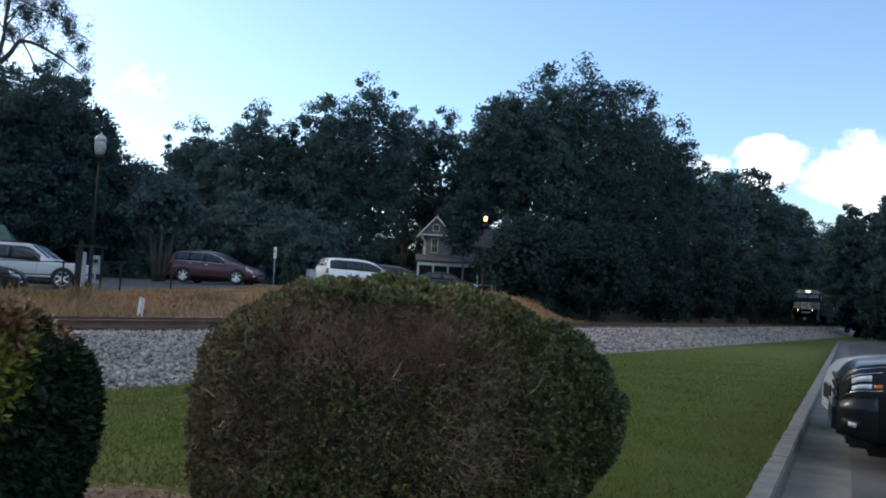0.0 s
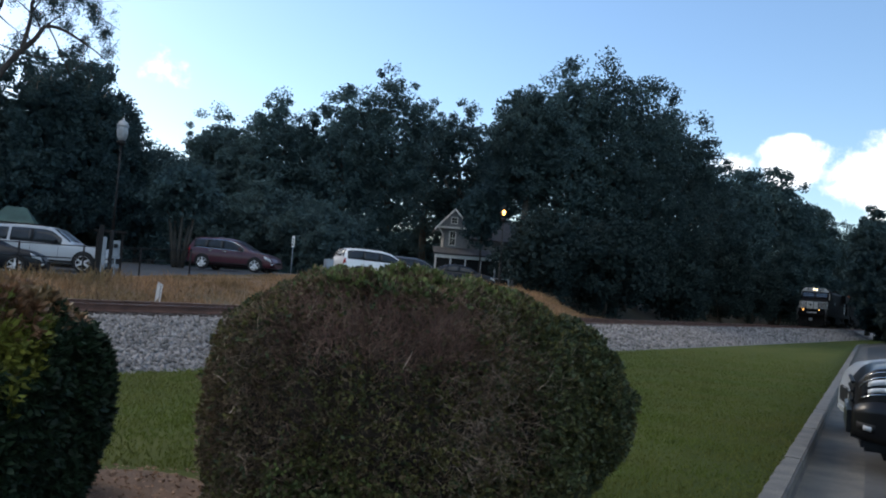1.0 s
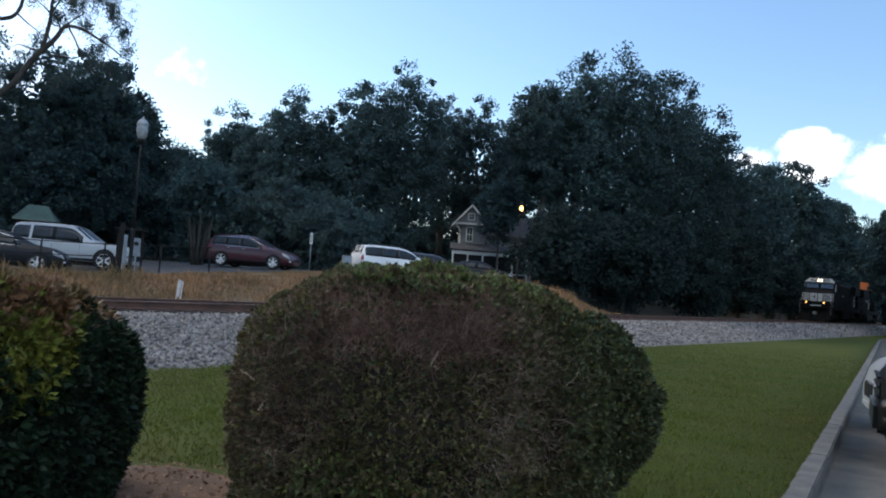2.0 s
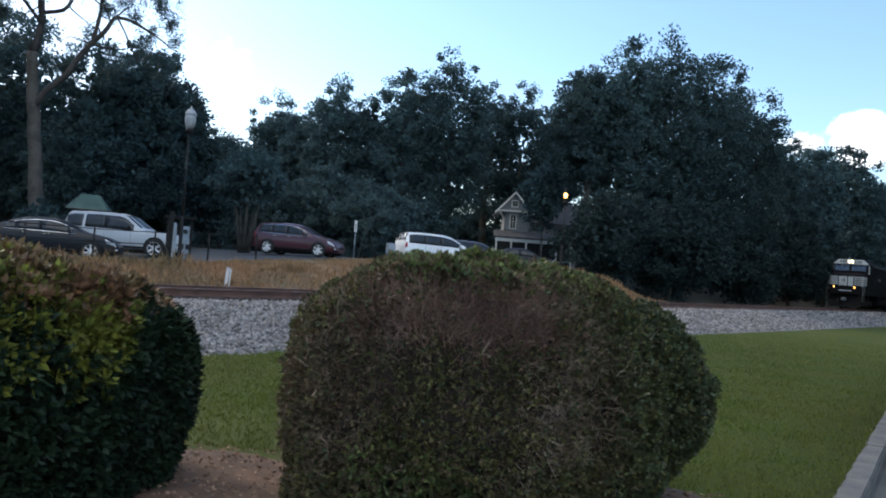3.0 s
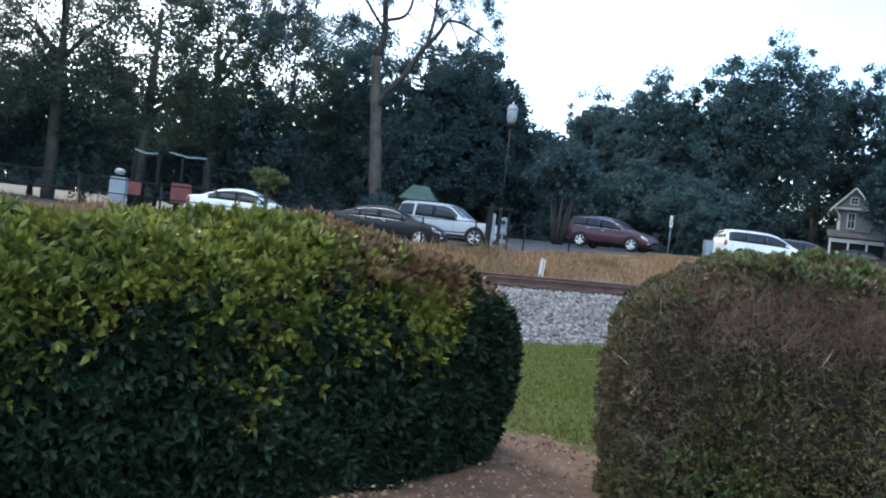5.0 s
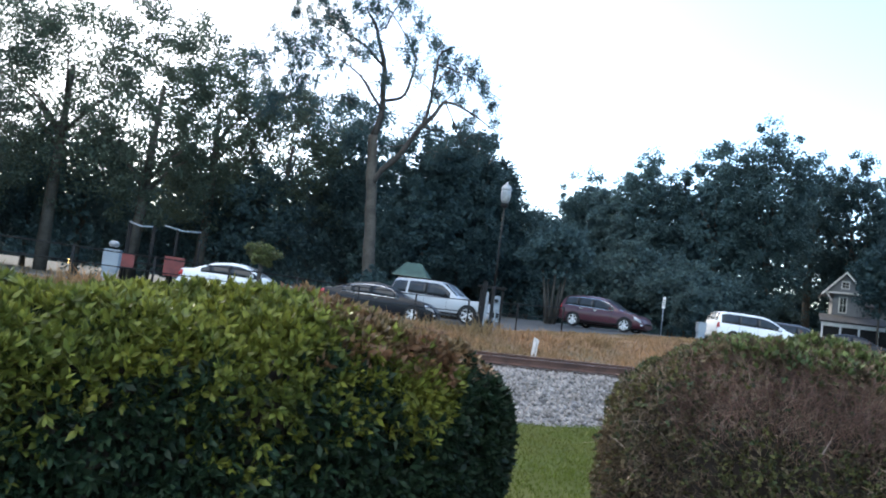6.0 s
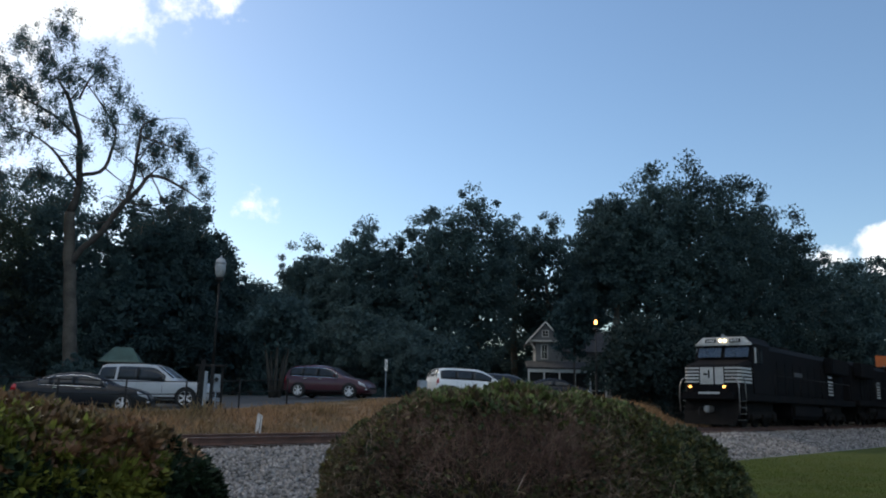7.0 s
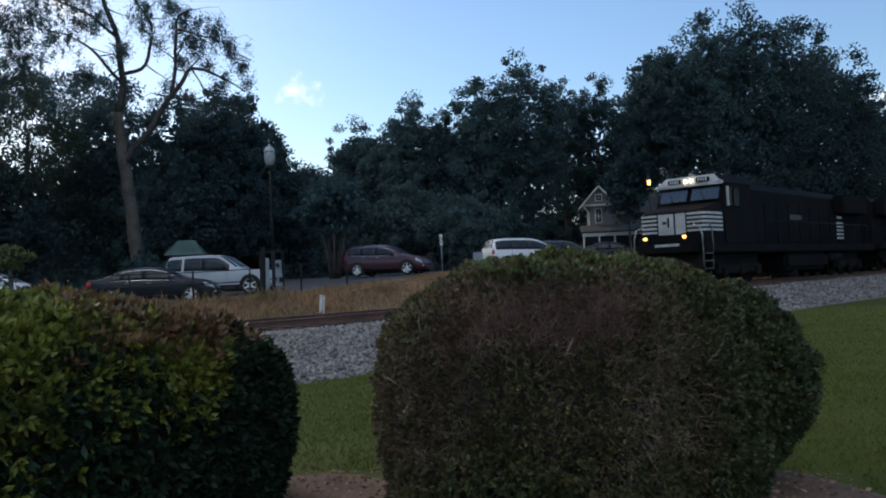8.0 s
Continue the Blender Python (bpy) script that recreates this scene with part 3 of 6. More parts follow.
    lean = N[c] * 0.5 + np.column_stack([0.5 + 0 * c, 0 * c, P[c][:, 2] - 0.75]) + unit(n, r) * 0.5
    pale = twig_mesh("pale_twig", P[c] - N[c] * r.uniform(-0.02, 0.07, (n, 1)), lean / np.linalg.norm(lean, axis=1, keepdims=True), r.uniform(0.07, 0.22, n), 0.0020, r, 0.9)
    pale.materials.clear()
    pale.materials.append(M_DEAD)
    part("pale_twig", pale, None, ob, "bare pale grey twigs")


hedge("hedge", "clipped broadleaf hedge, yellow-green on top, rusty at one end", HEDGE_A, 3, 1000, style_green)
hedge("hedge", "rounded clipped hedge with a bare brown twiggy front and green crown", HEDGE_B, 4, 3000, style_brown)

# ---------- trees ----------


def at_az(az, d, z=0.0):
    return Vector((d * math.sin(radians(az)), d * math.cos(radians(az)), z))


def ground_z(x, y):
    u, v = along(x, y)
    if v < 10.6:
        return 0.0
    if v < 18.9:
        return 0.5
    return bank_z(u, v)


def crown_mesh(H, R, low, seed, clumps, leaves, size, fill=1700, mat=None):
    """A crown of many clumps of leaves within an uneven egg, from low to H."""
    r = np.random.default_rng(seed)
    d = unit(clumps, r)
    t = r.uniform(0.35, 1.0, clumps) ** 0.55
    uneven = 1 + 0.22 * np.array([noise.noise((q[0] * 1.6 + seed, q[1] * 1.6, q[2] * 1.6)) for q in d])
    c = d * (t * uneven)[:, None] * [R, R, (H - low) * 0.5] + [0, 0, low + (H - low) * 0.5]
    # narrower towards the foot and the tip
    k = np.repeat(np.arange(clumps), leaves)
    rad = r.uniform(0.35, 1.0, clumps) * R * 0.30
    off = unit(len(k), r) * (r.uniform(0, 1, len(k)) ** 0.45 * rad[k])[:, None] * [1, 1, 0.75]
    p = c[k] + off
    n = unit(len(k), r) + [0, 0, -0.15]
    n /= np.linalg.norm(n, axis=1, keepdims=True)
    v, f = leaf_cards(p, n, r.uniform(0.7, 1.3, len(k)) * size, r.uniform(0.3, 0.5, len(k)) * size, r, 0.15)
    # larger leaves deep inside close the crown
    m = fill
    q = unit(m, r) * (r.uniform(0, 1, m) ** 0.4 * 0.74)[:, None] * [R, R, (H - low) * 0.5] + [0, 0, low + (H - low) * 0.5]
    w, g = leaf_cards(q, unit(m, r), size * 2.0, size * 0.8, r, 0.15)
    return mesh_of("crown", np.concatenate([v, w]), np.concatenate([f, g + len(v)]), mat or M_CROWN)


def tree(x, y, H, R, low, seed, label, mat=None, clumps=110, leaves=75, size=0.34, name="tree", fill=1700):
    z = ground_z(x, y)
    ob = thing(name, label, "tree" if name == "tree" else "shrub", Matrix.Translation((x, y, z - 0.05)))
    r = random.Random(seed)
    bm = bmesh.new()
    tr = max(0.1, H * 0.018)
    top = low + (H - low) * 0.6
    pts = [(0, 0, 0), (r.uniform(-0.2, 0.2), r.uniform(-0.2, 0.2), top * 0.4), (r.uniform(-0.5, 0.5), r.uniform(-0.5, 0.5), top)]
    tube(bm, pts, [tr * 1.25, tr, tr * 0.4], 8)
    for i in range(5):
        a = r.uniform(0, 6.28)
        s = Vector(pts[1]).lerp(Vector(pts[2]), r.uniform(0, 0.8))
        e = s + Vector((math.cos(a) * R * 0.6, math.sin(a) * R * 0.6, H * 0.16))
        tube(bm, [s, s.lerp(e, 0.5) + Vector((0, 0, 0.3)), e], [tr * 0.5, tr * 0.3, tr * 0.1], 6)
    part("trunk", bm, M_BARK, ob)
    part("crown", crown_mesh(H, R, low, seed, clumps, leaves, size, fill, mat), None, ob)
    return ob


# azimuth, elevation of the top, half width in degrees, distance
WOODS = [
    (-66, 19, 7, 56), (-59, 17.5, 6, 60), (-52.5, 18.0, 5.0, 60), (-47.3, 17.8, 4.4, 57), (-43.2, 16.4, 3.6, 60), (-38.5, 14.5, 4.0, 62), (-33.5, 13.8, 3.6, 66),
    (-28.2, 12.6, 3.0, 55), (-25.6, 13.0, 2.6, 56), (-23.6, 10.6, 2.2, 60), (-20.6, 8.4, 2.6, 78), (-17.3, 11.0, 1.9, 84), (-15.6, 9.6, 1.8, 80), (-13.4, 12.4, 2.1, 76), (-10.8, 11.2, 2.2, 74),
    (-8.4, 13.6, 2.4, 72), (-5.4, 14.6, 2.8, 72), (-2.6, 13.4, 2.2, 86), (-0.2, 12.9, 2.0, 84), (2.0, 12.2, 2.0, 92),
    (4.2, 14.4, 2.6, 66), (6.6, 16.0, 2.9, 68), (9.4, 16.6, 3.1, 70), (12.0, 15.2, 2.9, 74), (14.3, 13.8, 2.5, 80), (16.4, 11.0, 2.2, 92), (18.6, 9.8, 1.9, 108), (20.8, 9.7, 1.9, 118), (22.6, 7.6, 1.8, 142),
    (24.6, 6.4, 1.7, 190), (26.6, 6.3, 1.6, 230), (26.3, 7.0, 1.15, 112), (27.9, 6.6, 1.3, 104), (29.3, 9.0, 1.7, 96), (31.0, 10.4, 2.2, 92), (33.5, 12.0, 3.0, 90), (38, 13, 4, 85),
]


def build_woods():
    for i, (az, el, half, d) in enumerate(WOODS):
        p = at_az(az, d)
        g = ground_z(p.x, p.y)
        H = EYE + d * math.tan(radians(el)) - g
        R = d * math.tan(radians(half)) * 1.12
        far = d > 95
        thin = az < -36
        if thin:
            tree(p.x, p.y, H * 1.03, R, H * 0.20, 100 + i, "tall backlit tree with thin open foliage", M_CROWN_B, 190, 140, 0.17, fill=450)
        else:
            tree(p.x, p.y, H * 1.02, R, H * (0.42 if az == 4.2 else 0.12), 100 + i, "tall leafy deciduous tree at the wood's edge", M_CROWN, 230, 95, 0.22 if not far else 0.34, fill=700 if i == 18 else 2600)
    # understorey along the lot's far side and beside the track
    k = 0
    for az in list(np.arange(-68, -6, 2.9)) + [-3.9, 3.8, 7.0, 9.0]:
        d = 60 + 14 * ((k * 37) % 10) / 10 if az not in (-3.9, 3.8) else 90
        p = at_az(az, d)
        tree(p.x, p.y, (9.6 if az < -31 else 5.5) + 2.8 * ((k * 53) % 10) / 10, 4.4 if az < -31 else 3.4, 0.3, 300 + k, "dense dark understorey tree behind the lot", None, 80, 95, 0.22)
        k += 1
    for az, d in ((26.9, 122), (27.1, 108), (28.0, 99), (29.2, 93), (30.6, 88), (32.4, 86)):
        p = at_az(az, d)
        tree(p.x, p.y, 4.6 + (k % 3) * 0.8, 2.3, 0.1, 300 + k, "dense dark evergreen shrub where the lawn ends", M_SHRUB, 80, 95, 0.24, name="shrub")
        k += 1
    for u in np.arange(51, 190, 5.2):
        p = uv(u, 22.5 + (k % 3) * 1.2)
        tree(p.x, p.y, 6.5 + (k % 4) * 0.9, 3.6, 0.2, 300 + k, "dense trackside shrub, with deep shade in its leaf colour", M_SHRUB, 80, 95, 0.24, name="shrub")
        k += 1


build_woods()


def build_backdrop():
    """Distant woods all round, too far to tell tree from tree."""
    r = np.random.default_rng(77)
    n = 34000
    az = r.uniform(0, 2 * math.pi, n)
    d = r.uniform(225, 290, n)
    top = np.array([15 + 4 * noise.noise((math.sin(a) * 9, math.cos(a) * 9, 0)) for a in az])
    z = r.uniform(-0.05, 1, n) * top
    p = np.column_stack([d * np.sin(az), d * np.cos(az), z])
    v, f = leaf_cards(p, unit(n, r), r.uniform(3, 6, n), r.uniform(1.5, 2.6, n), r, 0.1)
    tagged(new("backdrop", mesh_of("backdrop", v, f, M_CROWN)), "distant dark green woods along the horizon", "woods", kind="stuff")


build_backdrop()

# ---------- more materials ----------
M_BLACK = material("black_locomotive_paint", (0.007, 0.0073, 0.0085), 0.7, 0.3, 0.6, 25, spec=0.06, other=(0.012, 0.010, 0.010))
M_WHITE = material("white_paint", (0.72, 0.72, 0.70), 0.45, 0.12, 2, 30, other=(0.6, 0.6, 0.58))
M_GRIME = material("grimy_undergear", (0.016, 0.014, 0.013), 0.9, 0.4, 2, 30, 0.01, spec=0.1)
M_GLASS = material("dark_window_glass", (0.03, 0.035, 0.04), 0.08, 0.05, 2, 10, spec=0.35)
M_CABGLASS = material("sky_reflecting_glass", (0.03, 0.04, 0.05), 0.12, 0.05, 2, 10, spec=0.9, coat=0.5)
M_SCREEN = material("tinted_windscreen", (0.018, 0.022, 0.027), 0.3, 0.05, 2, 10, spec=0.06)
M_STRIPE = material("grimy_white_paint", (0.52, 0.52, 0.50), 0.55, 0.2, 1.5, 12, other=(0.36, 0.35, 0.33))
M_FADED = material("faded_grey_lettering", (0.07, 0.07, 0.075), 0.7, 0.2, 2, 20)
M_LAMP = material("headlight_glow", (1.0, 0.78, 0.45), 0.3, 0.0, 2, 10, emit=6)
M_DITCH = material("ditch_light_glow", (1.0, 0.45, 0.10), 0.3, 0.0, 2, 10, emit=3)
M_STEEL = material("bare_steel", (0.35, 0.34, 0.33), 0.45, 0.2, 3, 40, metal=0.8)
M_RUBBER = material("tyre_rubber", (0.02, 0.02, 0.02), 0.85, 0.2, 5, 60)
M_RIM = material("alloy_rim", (0.78, 0.78, 0.79), 0.4, 0.1, 5, 30)
M_CHROME = material("chrome", (0.75, 0.75, 0.76), 0.15, 0.05, 5, 30, metal=1.0)
M_TAIL = material("red_tail_lens", (0.45, 0.02, 0.02), 0.2, 0.1, 5, 30, coat=0.5)
M_CLEAR = material("clear_lamp_lens", (0.62, 0.64, 0.66), 0.12, 0.1, 5, 30, coat=0.6)
M_AMBER = material("amber_lens", (0.55, 0.17, 0.03), 0.25, 0.1, 5, 30, coat=0.4)
M_TRIM = material("black_plastic_trim", (0.012, 0.012, 0.013), 0.6, 0.2, 5, 40, spec=0.2)
M_IRON = material("black_painted_iron", (0.014, 0.014, 0.015), 0.6, 0.2, 4, 40, spec=0.2)
M_GALV = material("grey_cabinet_paint", (0.26, 0.30, 0.34), 0.55, 0.12, 2, 30, other=(0.21, 0.25, 0.29))
M_GLOBE = material("white_lamp_globe", (0.36, 0.38, 0.40), 0.35, 0.08, 4, 30)
M_LIT = material("lit_lamp_globe", (1.0, 0.45, 0.11), 0.4, 0.0, 4, 30, emit=5)
M_SIDING = material("pale_clapboard", (0.20, 0.21, 0.225), 0.75, 0.12, 1.5, 20, other=(0.24, 0.25, 0.265))
M_ROOF = material("dark_shingles", (0.06, 0.06, 0.065), 0.9, 0.3, 2, 20, 0.02)
M_GREENROOF = material("green_metal_roof", (0.045, 0.092, 0.075), 0.5, 0.15, 1.5, 20)
M_RED = material("red_plastic", (0.19, 0.035, 0.03), 0.45, 0.15, 2, 20)
M_ORANGE = material("orange_container_paint", (0.62, 0.16, 0.035), 0.55, 0.15, 0.7, 20, other=(0.5, 0.13, 0.04))
M_GREYBOX = material("grey_container_paint", (0.30, 0.31, 0.33), 0.55, 0.15, 0.7, 20)
M_PINK = material("pale_stone_marker", (0.66, 0.62, 0.60), 0.8, 0.15, 3, 30)


def paint(name, colour):
    return material(name, colour, 0.35, 0.06, 0.8, 30, coat=0.15 if max(colour) < 0.05 else 0.5, spec=0.25 if max(colour) < 0.05 else 0.5, other=tuple(c * 0.9 for c in colour))


P_SILVER = paint("white_silver_car_paint", (0.40, 0.42, 0.44))
P_WHITE = paint("white_car_paint", (0.78, 0.79, 0.80))
P_RED = paint("maroon_car_paint", (0.055, 0.008, 0.016))
P_DARK = paint("charcoal_car_paint", (0.008, 0.010, 0.015))
P_BLACK = paint("black_car_paint", (0.006, 0.006, 0.007))
P_GREY = paint("slate_car_paint", (0.07, 0.075, 0.085))

# ---------- vehicles ----------
STYLES = {
    # top and belt: place from tail to nose, height. screen, rear: where the windscreen and the rear window begin and end; side: the side windows
    "sedan": dict(top=[(0, 0.70), (0.012, 0.93), (0.03, 1.02), (0.13, 1.07), (0.22, 1.24), (0.31, 1.39), (0.42, 1.45), (0.52, 1.44), (0.60, 1.35), (0.73, 1.02), (0.78, 0.97), (0.90, 0.87), (0.965, 0.75), (1, 0.50)],
                  belt=[(0, 0.96), (0.5, 0.92), (0.8, 0.90)], plan=[(0, 0.80), (0.03, 0.91), (0.12, 0.98), (0.3, 1), (0.75, 1), (0.88, 0.97), (0.955, 0.88), (0.985, 0.76), (1, 0.60)],
                  screen=(0.575, 0.725), rear=(0.15, 0.30), side=[(0.20, 0.275), (0.29, 0.44), (0.455, 0.68)], wheels=(0.205, 0.80), r=0.335, low=0.20, blunt=False),
    "suv": dict(top=[(0, 0.95), (0.008, 1.25), (0.016, 1.55), (0.034, 1.85), (0.07, 1.92), (0.28, 1.95), (0.47, 1.93), (0.525, 1.86), (0.67, 1.30), (0.71, 1.22), (0.88, 1.15), (0.95, 1.08), (0.985, 0.92), (1, 0.62)],
                belt=[(0, 1.18), (0.5, 1.15), (0.8, 1.13)], plan=[(0, 0.88), (0.02, 0.95), (0.10, 1), (0.80, 1), (0.92, 0.97), (0.965, 0.91), (0.985, 0.83), (1, 0.70)],
                screen=(0.505, 0.665), rear=(0.013, 0.042), side=[(0.032, 0.17), (0.192, 0.357), (0.372, 0.61)], wheels=(0.185, 0.80), r=0.42, low=0.30, blunt=False),
    "bigsuv": dict(top=[(0, 1.0), (0.008, 1.3), (0.018, 1.6), (0.045, 1.88), (0.10, 1.97), (0.28, 2.0), (0.46, 1.98), (0.52, 1.90), (0.665, 1.38), (0.70, 1.32), (0.90, 1.26), (0.965, 1.20), (0.985, 1.12), (1, 0.98)],
                   belt=[(0, 1.28), (0.5, 1.24), (1, 1.22)], plan=[(0, 0.90), (0.02, 0.96), (0.10, 1), (0.88, 1), (0.94, 0.975), (0.97, 0.92), (0.988, 0.84), (1, 0.72)],
                   screen=(0.505, 0.66), rear=(0.013, 0.042), side=[(0.045, 0.20), (0.225, 0.385), (0.40, 0.60)], wheels=(0.18, 0.81), r=0.42, low=0.30, blunt=True),
    "crossover": dict(top=[(0, 0.85), (0.01, 1.08), (0.03, 1.36), (0.065, 1.57), (0.13, 1.66), (0.34, 1.70), (0.47, 1.67), (0.55, 1.57), (0.72, 1.13), (0.77, 1.06), (0.90, 0.95), (0.965, 0.80), (1, 0.52)],
                      belt=[(0, 1.14), (0.3, 1.07), (0.8, 1.00)], plan=[(0, 0.82), (0.03, 0.92), (0.12, 0.99), (0.3, 1), (0.78, 1), (0.90, 0.96), (0.96, 0.87), (0.985, 0.76), (1, 0.60)],
                      screen=(0.535, 0.715), rear=(0.018, 0.062), side=[(0.075, 0.225), (0.24, 0.40), (0.415, 0.66)], wheels=(0.19, 0.80), r=0.365, low=0.24, blunt=False),
    "van": dict(top=[(0, 0.85), (0.008, 1.10), (0.022, 1.45), (0.05, 1.68), (0.12, 1.75), (0.3, 1.76), (0.50, 1.73), (0.60, 1.62), (0.78, 1.12), (0.84, 1.02), (0.93, 0.90), (0.975, 0.75), (1, 0.50)],
                belt=[(0, 1.08), (0.4, 1.03), (0.8, 1.00)], plan=[(0, 0.88), (0.02, 0.95), (0.10, 1), (0.80, 1), (0.91, 0.96), (0.965, 0.88), (0.985, 0.78), (1, 0.62)],
                screen=(0.585, 0.775), rear=(0.014, 0.048), side=[(0.05, 0.235), (0.25, 0.44), (0.455, 0.72)], wheels=(0.185, 0.80), r=0.34, low=0.22, blunt=False),
}


def wheel(r, w):
    """A tyre and a spoked rim about the x axis, as two meshes that all wheels of a car share."""
    prof = [(-w / 2, r * 0.70), (-w / 2, r * 0.92), (-w * 0.36, r), (w * 0.36, r), (w / 2, r * 0.92), (w / 2, r * 0.70)]
    bm = bmesh.new()
    rings = [[(x, q * math.cos(a), q * math.sin(a)) for x, q in prof] for a in [2 * math.pi * i / 28 for i in range(28)]]
    rows = [[bm.verts.new(p) for p in ring] for ring in rings]
    for i in range(28):
        a, b = rows[i], rows[(i + 1) % 28]
        for j in range(len(prof)):
            bm.faces.new((a[j], b[j], b[(j + 1) % len(prof)], a[(j + 1) % len(prof)])).smooth = True
    bmesh.ops.recalc_face_normals(bm, faces=bm.faces)
    tyre = bpy.data.meshes.new("tyre")
    bm.to_mesh(tyre)
    bm.free()
    tyre.materials.append(M_RUBBER)
    bm = bmesh.new()
    tube(bm, [(w * 0.30, 0, 0), (w * 0.42, 0, 0)], r * 0.16, 12)
    for i in range(6):
        m = Euler((2 * math.pi * i / 6, 0, 0)).to_matrix().to_4x4()
        box(bm, w * 0.30, w * 0.46, -r * 0.09, r * 0.09, r * 0.1, r * 0.68, 0, m)
    box(bm, w * 0.05, w * 0.1, -r * 0.45, r * 0.45, -r * 0.45, r * 0.45, 0.02)
    rings = [[(x, q * math.cos(a), q * math.sin(a)) for x, q in ((w * 0.2, r * 0.64), (w * 0.46, r * 0.66), (w * 0.46, r * 0.71), (w * 0.2, r * 0.71))] for a in [2 * math.pi * i / 28 for i in range(29)]]
    loft(bm, rings, caps=False)
    rim = bpy.data.meshes.new("rim")
    bm.to_mesh(rim)
    bm.free()
    rim.materials.append(M_RIM)
    return tyre, rim


def car(label, category, style, L, W, H, coat, x, y, z, heading, name="car", rail=False, chrome=False):
    """A parked car: y points to its nose. heading: degrees from +y to the right."""
    st = STYLES[style]
    ob = thing(name, label, category, pose(x, y, z, 0, 0, -heading), group="parked cars")
    hw, low = W / 2, st["low"]
    scale = H / max(q[1] for q in st["top"])
    grid = np.linspace(0, 1, 401)

    def line(key, k=1.0):
        v = np.interp(grid, [q[0] for q in st[key]], [q[1] for q in st[key]]) * k
        pad = np.pad(v, 3, mode="edge")
        return np.convolve(pad, np.ones(7) / 7, "valid")

    tops, belts, plans = line("top", scale), line("belt", scale), line("plan")
    Y = lambda f: (f - 0.5) * L

    def ring(f):
        """Half a cross-section, from the sill up to the roof's middle."""
        top, w = np.interp(f, grid, tops), hw * np.interp(f, grid, plans)
        belt = min(np.interp(f, grid, belts), top - 0.05)
        e = top - belt
        lo = low + 0.10 * max(0, 1 - f / 0.05) + 0.06 * max(0, (f - 0.93) / 0.07)
        wr = w * (0.965 - 0.26 * min(e, 0.9))
        return [(w * 0.82, lo), (w * 0.965, lo + 0.05), (w, lo + 0.20), (w * 1.004, lo + (belt - lo) * 0.62), (w * 0.985, belt - 0.06), (w * 0.955, belt),
                (wr, top - min(0.07, e * 0.5)), (wr * 0.90, top - 0.014), (wr * 0.5, top + 0.012), (0.0, top + 0.02)]

    def on(f, row, s, out=0.0):
        """A point of the skin, raised by out."""
        def at(ff, rr):
            q = ring(min(1, max(0, ff)))
            k = min(8, max(0, int(rr)))
            t = rr - k
            return Vector((s * (q[k][0] * (1 - t) + q[k + 1][0] * t), Y(ff), q[k][1] * (1 - t) + q[k + 1][1] * t))
        p = at(f, row)
        if not out:
            return p
        n = (at(f + 0.004, row) - at(f - 0.004, row)).cross(at(f, min(9, row + 0.05)) - at(f, max(0, row - 0.05)))
        n = n.normalized() * s
        return p + n * (out if n.x * s >= -0.2 else -out)

    def patch(name, f0, f1, r0, r1, s, mat, out=0.007, nf=8, nr=3, label="", slant=0.0):
        """A thin plate that lies on the skin between two stations and two rows."""
        bm = bmesh.new()
        rows = []
        for o in (out, -0.01):
            for i in range(nf + 1):
                rows.append([bm.verts.new(on(f0 + (f1 - f0) * i / nf + slant * j / nr, r0 + (r1 - r0) * j / nr, s, o)) for j in range(nr + 1)])
        for i in range(nf):
            for j in range(nr):
                bm.faces.new((rows[i][j], rows[i + 1][j], rows[i + 1][j + 1], rows[i][j + 1]))
        m = nf + 1
        edge = [(rows[i][0], rows[m + i][0]) for i in range(m)] + [(rows[nf][j], rows[m + nf][j]) for j in range(1, nr + 1)] + [(rows[i][nr], rows[m + i][nr]) for i in range(nf - 1, -1, -1)] + [(rows[0][j], rows[m][j]) for j in range(nr - 1, 0, -1)]
        for a, b in zip(edge, edge[1:] + edge[:1]):
            bm.faces.new((a[0], a[1], b[1], b[0]))
        bmesh.ops.recalc_face_normals(bm, faces=bm.faces)
        for q in bm.faces:
            q.smooth = len(q.verts) == 4
        return part(name, bm, mat, ob, label)

    def screen(name, f0, f1, mat):
        """A window across the car, on the slope between two stations of the roof's line."""
        bm = bmesh.new()
        rows = []
        for o in (0.010, -0.02):
            for i in range(7):
                f = f0 + (f1 - f0) * i / 6
                q = ring(f)
                rows.append([bm.verts.new((q[7][0] * 0.96 * k, Y(f), q[7][1] + (q[9][1] - q[7][1]) * (1 - abs(k)) + o)) for k in (-1, -0.55, 0, 0.55, 1)])
        for i in range(6):
            for j in range(4):
                bm.faces.new((rows[i][j], rows[i + 1][j], rows[i + 1][j + 1], rows[i][j + 1])).smooth = True
        edge = [(rows[i][0], rows[7 + i][0]) for i in range(7)] + [(rows[6][j], rows[13][j]) for j in range(1, 5)] + [(rows[i][4], rows[7 + i][4]) for i in range(5, -1, -1)] + [(rows[0][j], rows[7][j]) for j in range(3, 0, -1)]
        for a, b in zip(edge, edge[1:] + edge[:1]):
            bm.faces.new((a[0], a[1], b[1], b[0]))
        bmesh.ops.recalc_face_normals(bm, faces=bm.faces)
        return part(name, bm, mat, ob)

    fs = np.unique(np.concatenate([np.linspace(0, 0.12, 16), np.linspace(0.12, 0.85, 34), np.linspace(0.85, 1, 18)]))
    rings = []
    for f in fs:
        half = ring(f)
        rings.append([Vector((a, Y(f), b)) for a, b in half] + [Vector((-a, Y(f), b)) for a, b in half[-2::-1]])
